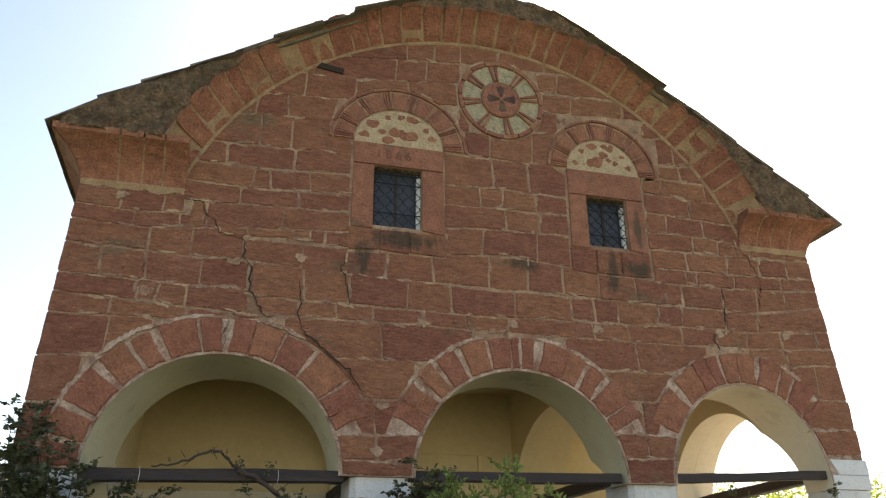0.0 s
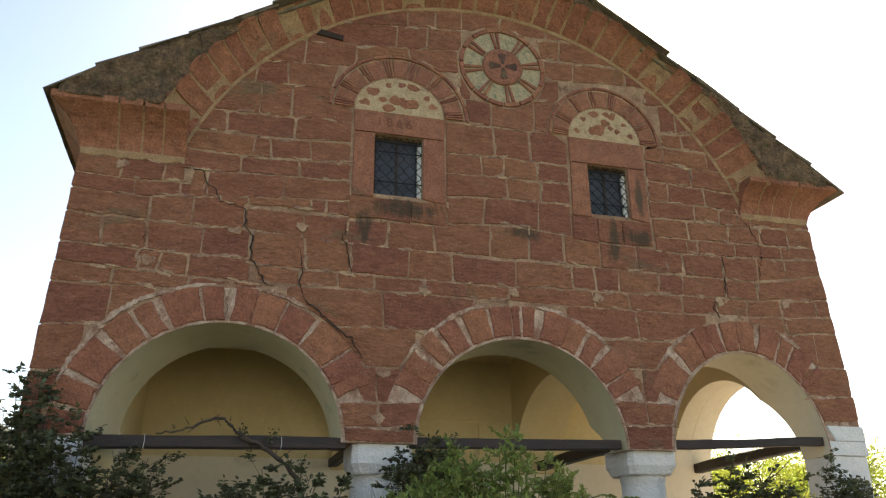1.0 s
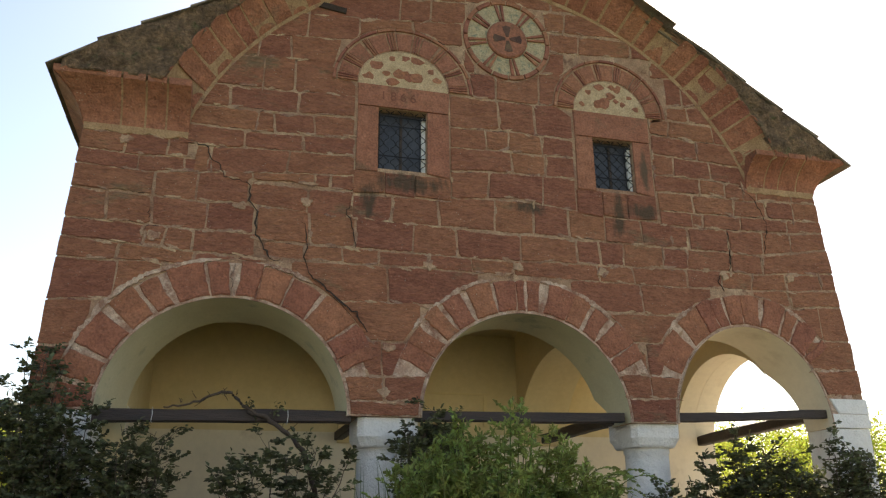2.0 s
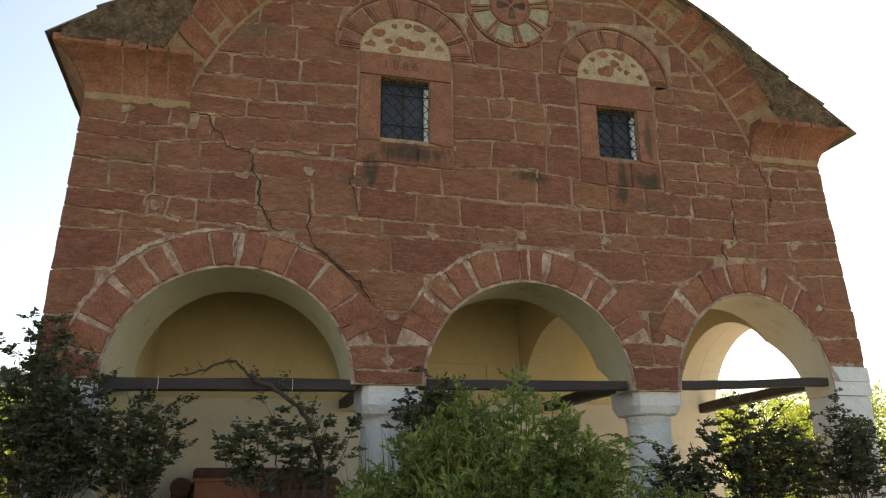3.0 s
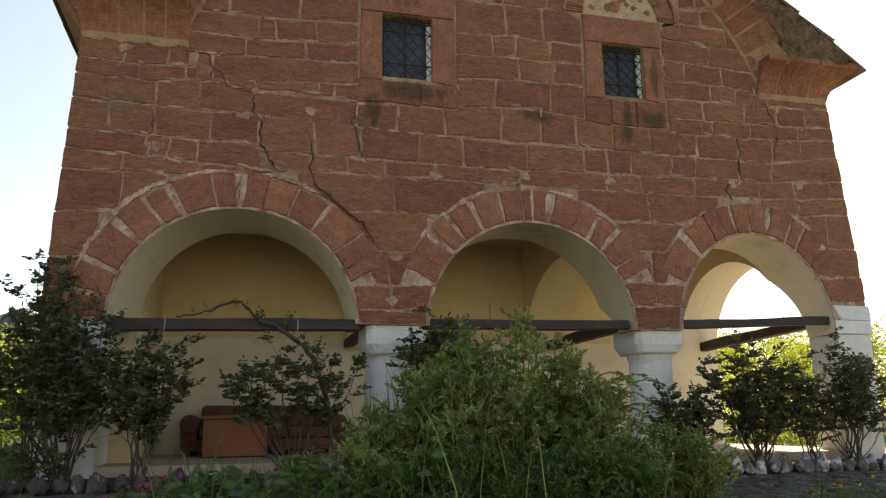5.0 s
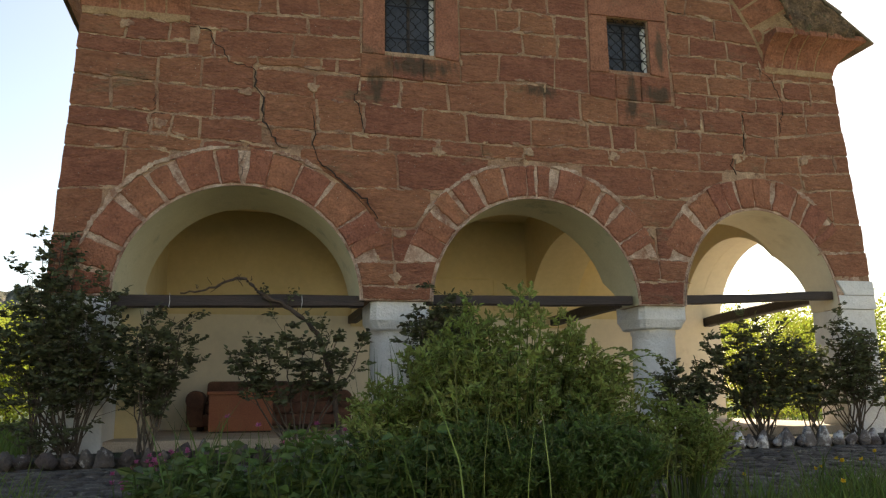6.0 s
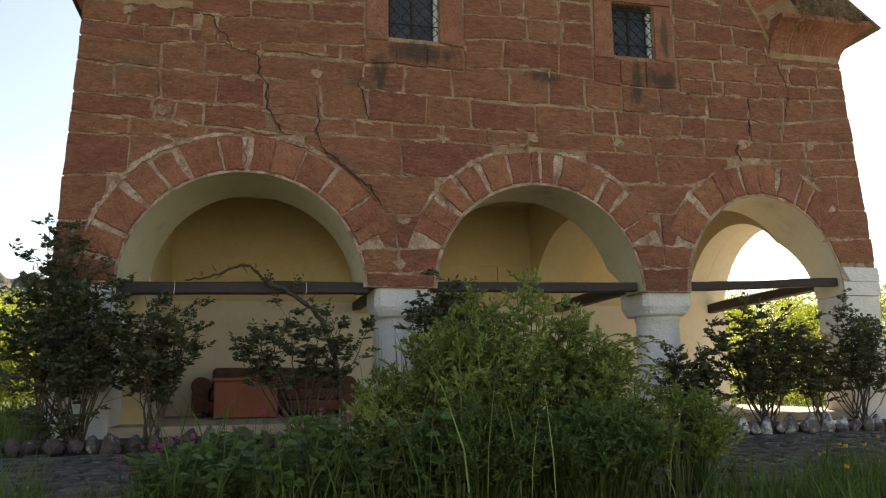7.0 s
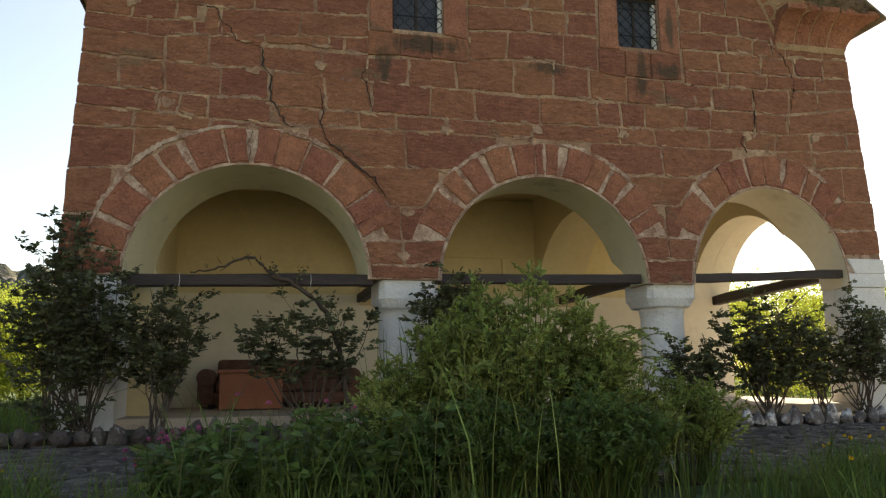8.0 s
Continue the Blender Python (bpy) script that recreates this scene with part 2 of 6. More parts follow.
def holder(name, x, y, z, label, category, group="", kind=""):
    ob = new(name)
    ob.empty_display_size = 0.1
    ob.location = (0, 0, 0)
    return tagged(ob, label, category, group, kind)


def box(bm, x0, x1, y0, y1, z0, z1, bevel=0.0):
    r = bmesh.ops.create_cube(bm, size=1.0)
    for v in r["verts"]:
        v.co = Vector((x0 + (v.co.x + 0.5) * (x1 - x0), y0 + (v.co.y + 0.5) * (y1 - y0), z0 + (v.co.z + 0.5) * (z1 - z0)))
    if bevel:
        edges = list({e for v in r["verts"] for e in v.link_edges})
        bmesh.ops.bevel(bm, geom=edges, offset=bevel, segments=2, profile=0.6, affect="EDGES")
    return bm


def boxed(*a, **k):
    return box(bmesh.new(), *a, **k)


def plate(name, poly, y_front, y_back, material, parent, chamfer=0.01, label=""):
    """A piece with outline poly (x, z), its face at y_front with chamfered edges."""
    n = len(poly)
    c = (sum(p[0] for p in poly) / n, sum(p[1] for p in poly) / n)
    verts, faces = [], []
    for x, z in poly:
        d = math.hypot(x - c[0], z - c[1]) or 1e-6
        k = min(chamfer / d, 0.3)
        verts.append((x + (c[0] - x) * k, y_front, z + (c[1] - z) * k))
    verts += [(x, y_front + chamfer * 0.8, z) for x, z in poly]
    verts += [(x, y_back, z) for x, z in poly]
    faces.append(tuple(range(n)))
    for r in (0, n):
        for i in range(n):
            j = (i + 1) % n
            faces.append((r + i, r + n + i, r + n + j, r + j))
    return raw(name, verts, faces, material, parent, label)


def fill(poly_loops, y0, y1, name, material, parent=None, label=""):
    """A slab in the xz plane from outlines: the first is the outer one, others are holes."""
    bm = bmesh.new()
    edges = []
    for loop in poly_loops:
        vs = [bm.verts.new((x, y0, z)) for x, z in loop]
        edges += [bm.edges.new((vs[i], vs[(i + 1) % len(vs)])) for i in range(len(vs))]
    bmesh.ops.triangle_fill(bm, use_beauty=True, use_dissolve=False, edges=edges)
    ext = bmesh.ops.extrude_face_region(bm, geom=list(bm.faces))
    for e in ext["geom"]:
        if isinstance(e, bmesh.types.BMVert):
            e.co.y = y1
    bmesh.ops.recalc_face_normals(bm, faces=bm.faces)
    return link_mesh(name, bm, material, parent, label)


def tube(verts, faces, pts, r0, r1, sides=5):
    """Adds a tapered tube along pts to verts and faces."""
    pts = [Vector(p) for p in pts]
    start, n = len(verts), len(pts)
    for i, p in enumerate(pts):
        d = (pts[min(i + 1, n - 1)] - pts[max(i - 1, 0)])
        d = d.normalized() if d.length > 1e-9 else Vector((0, 0, 1))
        u = d.orthogonal().normalized()
        w = d.cross(u)
        r = r0 + (r1 - r0) * i / max(n - 1, 1)
        for k in range(sides):
            a = 2 * math.pi * k / sides
            verts.append(p + (u * math.cos(a) + w * math.sin(a)) * r)
    for i in range(n - 1):
        for k in range(sides):
            a, b = start + i * sides + k, start + i * sides + (k + 1) % sides
            faces.append((a, b, b + sides, a + sides))
    faces.append(tuple(start + k for k in range(sides)))
    faces.append(tuple(start + (n - 1) * sides + k for k in range(sides)))


def leaves(P, D, length, width, rng, droop=0.25, six=True):
    """Verts and faces of folded leaves at P, pointing along D."""
    P, D = np.asarray(P, float), np.asarray(D, float)
    n = len(P)
    D = D / (np.linalg.norm(D, axis=1, keepdims=True) + 1e-9)
    R = rng.normal(size=(n, 3)) * 0.7 + np.array([0, 0, 1.0])
    S = np.cross(D, R)
    S /= np.linalg.norm(S, axis=1, keepdims=True) + 1e-9
    U = np.cross(S, D)
    Ls = (length * rng.uniform(0.65, 1.25, n))[:, None]
    Ws = (width * rng.uniform(0.7, 1.2, n))[:, None]
    tip = P + D * Ls - U * Ls * droop
    if six:
        V = np.stack([P, P + D * Ls * 0.3 + S * Ws * 0.45 + U * Ws * 0.15, P + D * Ls * 0.68 + S * Ws * 0.40 + U * Ws * 0.05 - U * Ls * droop * 0.4,
                      tip, P + D * Ls * 0.68 - S * Ws * 0.40 + U * Ws * 0.05 - U * Ls * droop * 0.4, P + D * Ls * 0.3 - S * Ws * 0.45 + U * Ws * 0.15], 1)
        F = [(6 * i, 6 * i + 1, 6 * i + 2, 6 * i + 3) for i in range(n)] + [(6 * i, 6 * i + 3, 6 * i + 4, 6 * i + 5) for i in range(n)]
    else:
        V = np.stack([P, P + D * Ls * 0.45 + S * Ws * 0.5 + U * Ws * 0.2, tip, P + D * Ls * 0.45 - S * Ws * 0.5 + U * Ws * 0.2], 1)
        F = [(4 * i, 4 * i + 1, 4 * i + 2, 4 * i + 3) for i in range(n)]
    return V.reshape(-1, 3), F


# ---- the church front: measures ----
SPRING = 1.72
ARCHES = [(1.835, 1.335, 1.29), (5.35, 1.33, 1.31), (8.48, 1.15, 1.31)]
DEEP = 0.85
BACK = 3.3
RING_C, RING_R = (4.98, 3.72), 4.11
WINS = [(3.45, 4.09, 4.80, 5.66), (6.44, 7.04, 4.84, 5.59)]
SURR = [(3.17, 4.39, 4.49, 5.98), (6.17, 7.31, 4.47, 5.98)]
HOODS = [(3.775, 6.0, 0.94, 0.88), (6.74, 6.0, 0.85, 0.85)]
ROSE = (5.24, 6.96, 0.64)
CORN_Z = 4.97


def left_x(z):
    return -0.045 * max(0.0, 4.8 - z)


def right_x(z):
    return 9.90 + 0.085 * max(0.0, 5.2 - z)


def arch_pts(cx, a, b, n=28, z0=SPRING):
    return [(cx + a * math.cos(math.pi * (1 - i / n)), z0 + b * math.sin(math.pi * i / n)) for i in range(n + 1)]


ROOF = [(-0.29, 5.55), (0.30, 5.985), (0.90, 6.355), (1.51, 6.72), (2.10, 7.12), (2.69, 7.50), (3.5, 7.97), (4.3, 8.35), (5.0, 8.54),
        (5.82, 8.45), (6.6, 8.00), (7.51, 7.37), (8.1, 6.97), (8.72, 6.54), (9.45, 6.02), (10.22, 5.47)]


def roof_z(x):
    for (x0, z0), (x1, z1) in zip(ROOF, ROOF[1:]):
        if x0 <= x <= x1:
            return z0 + (z1 - z0) * (x - x0) / (x1 - x0)
    return ROOF[0][1] if x < ROOF[0][0] else ROOF[-1][1]


# ---- ground ----
bm = bmesh.new()
box(bm, -1500, 1500, -600, 2600, -0.5, -0.03)
tagged(link_mesh("ground", bm, M_MEADOW), "green meadow ground round the church", "ground", kind="structure")
bm = boxed(-5, 16, -4.7, -0.85, -0.04, 0.0)
path_ob = tagged(link_mesh("path", bm, M_EARTH), "grey cobbled path in front of the church", "path", kind="structure")
bm = boxed(-1.2, 11.2, -0.85, 0.2, -0.04, 0.09)
tagged(link_mesh("flower_bed", bm, M_EARTH), "earth bed along the church front behind stones", "bed", kind="structure")
bm = boxed(-0.15, 10.25, 0.1, BACK + 0.1, -0.04, 0.2, bevel=0.02)
tagged(link_mesh("porch_floor", bm, M_FLOOR), "pale flagged porch floor", "floor", kind="structure")

# unseen wall behind the camera, added to bounce sunlight onto the front
bm = boxed(-30, 40, -16.5, -16.0, -0.1, 3.2)
tagged(link_mesh("yard_wall", bm, M_BOUNCE), "unseen plastered wall added to bounce light onto the church front", "wall", kind="structure")

bm = boxed(10.3, 14.6, -1.2, 9.0, -0.04, 0.03)
tagged(link_mesh("side_pavement", bm, M_PAVE), "pale sunlit paving beside the church", "pavement", kind="structure")

# ---- front wall with its three arches and two windows ----
SIDE_C, SIDE_A, SIDE_B = 1.95, 1.42, 1.33


def depth(x, z):
    """Thickness of the front wall: thinner over the second column and where the side arch cuts into its end."""
    if 6.40 < x < 7.30:
        return min(DEEP, max(0.50, 0.50 + 1.3 * (z - 1.85)))
    if x < 9.10:
        return DEEP
    t = (z - SPRING) / SIDE_B
    y = SIDE_C - SIDE_A * math.sqrt(max(0.0, 1 - t * t)) if t > 0 else SIDE_C - SIDE_A
    return min(DEEP, max(0.34, y))


def arch_low(x):
    for cx, a, b in ARCHES:
        if abs(x - cx) < a:
            return SPRING + b * math.sqrt(max(0.0, 1 - ((x - cx) / a) ** 2))
    return SPRING


xs = {9.90 * i / 60 for i in range(61)}
for cx, a, b in ARCHES:
    xs |= {cx + a * math.cos(math.pi * i / 36) for i in range(37)}
xs |= {w[0] for w in WINS} | {w[1] for w in WINS}
xs = sorted(xs)
verts, faces = [], []


def quad(*p):
    faces.append(tuple(range(len(verts), len(verts) + 4)))
    verts.extend(p)


for xa, xb in zip(xs, xs[1:]):
    if xb - xa < 1e-5:
        continue
    top = [min(roof_z(x) - 0.10, 5.45 + 60 * max(0.0, min(x - 0.0, 9.90 - x))) for x in (xa, xb)]
    low = [arch_low(xa + 1e-7), arch_low(xb - 1e-7)]
    spans = [(low, top)]
    for x0, x1, z0, z1 in WINS:
        if xa >= x0 - 1e-6 and xb <= x1 + 1e-6:
            spans = [(low, [z0, z0]), ([z1, z1], top)]
            quad((xa, 0, z0), (xb, 0, z0), (xb, DEEP, z0), (xa, DEEP, z0))
            quad((xa, 0, z1), (xa, DEEP, z1), (xb, DEEP, z1), (xb, 0, z1))
    for lo, hi in spans:
        quad((xa, 0, lo[0]), (xb, 0, lo[1]), (xb, 0, hi[1]), (xa, 0, hi[0]))
        quad((xa, depth(xa, lo[0]), lo[0]), (xa, DEEP, hi[0]), (xb, DEEP, hi[1]), (xb, depth(xb, lo[1]), lo[1]))
    quad((xa, 0, low[0]), (xa, depth(xa, low[0]), low[0]), (xb, depth(xb, low[1]), low[1]), (xb, 0, low[1]))
for x0, x1, z0, z1 in WINS:
    quad((x0, 0, z0), (x0, DEEP, z0), (x0, DEEP, z1), (x0, 0, z1))
    quad((x1, 0, z0), (x1, 0, z1), (x1, DEEP, z1), (x1, DEEP, z0))
for edge in (left_x, right_x):
    zs = [SPRING, 2.5, 3.5, 4.8, 5.4]
    for za, zb in zip(zs, zs[1:]):
        quad((edge(za), 0, za), (edge(zb), 0, zb), (edge(zb), DEEP, zb), (edge(za), DEEP, za))
for za, zb in zip(zs, zs[1:]):
    for y in (0.001, DEEP):
        quad((left_x(za), y, za), (0.0, y, za), (0.0, y, zb), (left_x(zb), y, zb))
        quad((9.90, y, za), (right_x(za), y, za), (right_x(zb), y, zb), (9.90, y, zb))
wall_front = raw("wall_front", verts, faces, M_MORTAR)
tagged(wall_front, "red sandstone church front with pale mortar joints", "wall", kind="structure")

# plastered soffits of the arches, a hand proud of the stone
for cx, a, b in ARCHES:
    o, i = arch_pts(cx, a + 0.001, b + 0.001, 72), arch_pts(cx, a - 0.006, b - 0.006, 72)
    verts, faces, rim = [], [], []
    shift, squeeze, rise = (0.045, (0.87, 0.955), 0.946) if cx < 3 else (0.0, (1.0, 1.0), 1.0)
    rng = random.Random(int(cx * 100))
    for k, ((xo, zo), (xi, zi)) in enumerate(zip(o, i)):
        e = rng.uniform(-0.004, 0.007)
        xo2, zo2 = xo + (xo - cx) * e, zo + (zo - SPRING) * e
        verts += [(xo2, -0.010, zo2), (xi, -0.012, zi), (cx + shift + squeeze[xi > cx] * (xi - cx), depth(xi, zi) + 0.01, SPRING + rise * (zi - SPRING)), (xo, depth(xi, zi) + 0.01, zo)]
        w = rng.uniform(-0.006, 0.008)
        rim += [(xo2 + (xo - cx) * w, -0.024, zo2 + (zo - SPRING) * w), (xi - 0.0015 * (xi - cx), -0.026, zi - 0.003), (xi - 0.0015 * (xi - cx), -0.012, zi - 0.003), (xo2, -0.008, zo2)]
    for k in range(72):
        for j in range(4):
            faces.append((4 * k + j, 4 * k + (j + 1) % 4, 4 * k + 4 + (j + 1) % 4, 4 * k + 4 + j))
    # the third soffit takes the paler cream, its brighter light put into colour
    raw("arch_soffit", verts, faces, M_CREAM if cx > 8 else M_SOFFIT_SHADED, wall_front, "whitewashed plaster arch soffit with light and shade in its colour", smooth=False)
    raw("plaster_rim", rim, list(faces), M_WHITE_MORTAR, wall_front, "ragged pale mortar rim of the arch")
    o, i = arch_pts(cx, a + 0.41, b + 0.41, 30), arch_pts(cx, a + 0.01, b + 0.01, 30)
    verts, faces = [], []
    for (xo, zo), (xi, zi) in zip(o, i):
        verts += [(xo, -0.004 - 0.0004 * cx, max(zo, SPRING + 0.01)), (xi, -0.004 - 0.0004 * cx, zi), (xi, 0.02, zi), (xo, 0.02, max(zo, SPRING + 0.01))]
    for k in range(30):
        for j in range(4):
            faces.append((4 * k + j, 4 * k + (j + 1) % 4, 4 * k + 4 + (j + 1) % 4, 4 * k + 4 + j))
    raw("mortar_bed", verts, faces, M_WHITE_MORTAR, wall_front, "pale lime mortar between voussoirs")

# ---- side walls, upper floor and the wall behind the porch ----
# left side: solid; right side: an arch opens the porch to the south
bm = boxed(-0.03, 0.74, DEEP + 0.006, BACK + 0.3, 0.0, 3.6)
tagged(link_mesh("wall_left", bm, M_OCHRE), "cream limewashed porch end wall", "wall", kind="structure")
bm = boxed(-0.02, 0.74, DEEP + 0.006, BACK + 0.3, 3.605, 5.5)
tagged(link_mesh("wall_left_upper", bm, M_BAND), "red sandstone upper side wall", "wall", kind="structure")
bm = boxed(-0.02, 0.74, BACK + 0.31, 15.0, 0.0, 5.5)
tagged(link_mesh("wall_left_nave", bm, M_BAND), "red sandstone side wall of the church", "wall", kind="structure")

SIDE_IN = 9.62


def yz_arch_wall(name, x0, x1, y0, y1, z0, z1, cy, a, spring, b, material, parent=None, label="", n=22):
    """A wall along y with an arched opening from its foot."""
    loop = [(y0, z0), (y0, z1), (y1, z1), (y1, z0)]
    loop += [(cy + a, z0)] + [(cy + a * math.cos(math.pi * i / n), spring + b * math.sin(math.pi * i / n)) for i in range(n + 1)] + [(cy - a, z0)]
    bm = bmesh.new()
    vs = [bm.verts.new((x0, p, q)) for p, q in loop]
    es = [bm.edges.new((vs[i], vs[(i + 1) % len(vs)])) for i in range(len(vs))]
    bmesh.ops.triangle_fill(bm, use_beauty=True, use_dissolve=False, edges=es)
    ext = bmesh.ops.extrude_face_region(bm, geom=list(bm.faces))
    for e in ext["geom"]:
        if isinstance(e, bmesh.types.BMVert):
            e.co.x = x1
    bmesh.ops.recalc_face_normals(bm, faces=bm.faces)
    return link_mesh(name, bm, material, parent, label)


def yz_half_arch(name, x0, x1, y0, y1, z1, cy, a, spring, b, material, n=24):
    """A wall along y over an arch that springs out of the front wall at y0."""
    e = min(y1 - 0.002, cy + a)
    loop = [(y1, spring), (y1, z1), (y0, z1)]
    for i in range(n + 1):
        y = y0 + (e - y0) * (1 - (1 - i / n) ** 2)
        loop.append((y, spring + b * math.sqrt(max(0.0, 1 - ((y - cy) / a) ** 2))))
    bm = bmesh.new()
    vs = [bm.verts.new((x0, p, q)) for p, q in loop]
    es = [bm.edges.new((vs[i], vs[(i + 1) % len(vs)])) for i in range(len(vs))]
    bmesh.ops.triangle_fill(bm, use_beauty=True, use_dissolve=False, edges=es)
    ext = bmesh.ops.extrude_face_region(bm, geom=list(bm.faces))
    for v in ext["geom"]:
        if isinstance(v, bmesh.types.BMVert):
            v.co.x = x1
    bmesh.ops.recalc_face_normals(bm, faces=bm.faces)
    return link_mesh(name, bm, material)


w = yz_arch_wall("wall_right", 9.636, 10.02, 0.30, BACK + 0.3, 0.2, 3.6, SIDE_C, SIDE_A, SPRING, SIDE_B, M_CREAM)
tagged(w, "cream limewashed porch end wall with open arch", "wall", kind="structure")
w = yz_half_arch("wall_right_inner", 9.32, 9.633, DEEP + 0.006, BACK - 0.004, 3.6, SIDE_C, SIDE_A, SPRING, SIDE_B, M_CREAM)
tagged(w, "cream limewashed inner side of the porch end arch", "wall", kind="structure")
bm = boxed(SIDE_IN, 9.88, BACK + 0.31, 15.0, 0.0, 5.5)
tagged(link_mesh("wall_right_nave", bm, M_BAND), "red sandstone side wall of the church", "wall", kind="structure")
bm = boxed(SIDE_IN + 0.02, 9.86, DEEP + 0.01, BACK + 0.3, 3.61, 5.5)
tagged(link_mesh("wall_right_upper", bm, M_BAND), "red sandstone upper side wall", "wall", kind="structure")

# wall between porch and nave, with the door
DOOR = (4.50, 5.58, 2.05)
n = 16
r = (DOOR[1] - DOOR[0]) / 2
cx = (DOOR[0] + DOOR[1]) / 2
loop = [(0.48, 0.2), (0.48, 3.7), (SIDE_IN, 3.7), (SIDE_IN, 0.2), (DOOR[1], 0.2)]
loop += [(cx + r * math.cos(math.pi * i / n), 1.60 + 0.45 * math.sin(math.pi * i / n)) for i in range(n + 1)] + [(DOOR[0], 0.2)]
wb = fill([loop], BACK, BACK + 0.5, "wall_porch", M_OCHRE)
tagged(wb, "cream limewashed wall behind the porch", "wall", kind="structure")
door = holder("door_1", 0, 0, 0, "dark old wooden church door in arched recess", "door", kind="structure")
x = DOOR[0] + 0.01
while x < DOOR[1] - 0.05:
    part("plank", boxed(x, min(x + 0.135, DOOR[1] - 0.005), BACK + 0.22, BACK + 0.27, 0.2, 2.06, bevel=0.004), M_DOOR, door)
    x += 0.145
bm = bmesh.new()
bmesh.ops.create_uvsphere(bm, u_segments=10, v_segments=6, radius=0.035)
bmesh.ops.translate(bm, verts=bm.verts, vec=(DOOR[1] - 0.12, BACK + 0.18, 0.95))
part("handle", bm, M_IRON, door)
# shallow painted niche panel above the door
niche = holder("niche_panel", 0, 0, 0, "shallow ochre plaster panel above the door", "panel", kind="structure")
part("frame_rail", boxed(4.40, 5.92, BACK - 0.03, BACK + 0.02, 2.50, 2.535, bevel=0.008), M_OCHRE_DEEP, niche)
part("frame_stile", boxed(5.82, 5.88, BACK - 0.03, BACK + 0.02, 2.0, 2.498, bevel=0.008), M_OCHRE_DEEP, niche)
part("frame_stile", boxed(4.42, 4.48, BACK - 0.03, BACK + 0.02, 2.0, 2.498, bevel=0.008), M_OCHRE_DEEP, niche)

# pale dado on the porch wall
for k, (x0, x1) in enumerate(((0.742, DOOR[0] - 0.16), (DOOR[1] + 0.16, SIDE_IN))):
    tagged(link_mesh("dado", boxed(x0, x1, BACK - 0.006, BACK + 0.02, 0.2, 1.88), M_CREAM), "pale limewashed lower porch wall", "wall", kind="structure")
tagged(link_mesh("dado", boxed(0.70, 0.746, DEEP + 0.01, BACK - 0.01, 0.2, 1.88), M_CREAM), "pale limewashed lower porch wall", "wall", kind="structure")

# shallow barrel vault over the porch
verts, faces = [], []
nx, ny = 40, 20
yc, hy = (BACK + DEEP) / 2, (BACK - DEEP) / 2 + 0.04
for i in range(nx + 1):
    for j in range(ny + 1):
        px, py = 0.72 + (SIDE_IN - 0.70) * i / nx, DEEP - 0.02 + (BACK - DEEP + 0.04) * j / ny
        verts.append((px, py, 3.44 + 0.18 * max(0.0, 1 - ((py - yc) / hy) ** 2) ** 0.5))
for i in range(nx):
    for j in range(ny):
        a = i * (ny + 1) + j
        faces.append((a, a + ny + 1, a + ny + 2, a + 1))
ob = raw("ceiling", verts, faces, M_OCHRE_DEEP, smooth=True)
so = ob.modifiers.new("thick", "SOLIDIFY")
so.thickness, so.offset = 0.08, 1.0
tagged(ob, "ochre limewashed vault of the porch", "ceiling", kind="structure")
for x0, x1 in ((3.48, 4.25), (6.40, 7.20)):
    w = yz_half_arch("wall_transverse", x0, x1, DEEP + 0.006, BACK - 0.008, 3.6, 1.55, 1.66, SPRING, 1.25, M_OCHRE)
    tagged(w, "ochre limewashed transverse arch of the porch", "arch", kind="structure")
bm = boxed(0.47, SIDE_IN, DEEP + 0.01, BACK + 0.4, 3.72, 3.9)
tagged(link_mesh("upper_floor", bm, M_DOOR), "timber floor over the porch", "floor", kind="structure")
bm = boxed(0.3, 9.8, 14.6, 15.0, 0.0, 8.2)
tagged(link_mesh("wall_rear", bm, M_BAND), "sandstone rear wall of the nave", "wall", kind="structure")

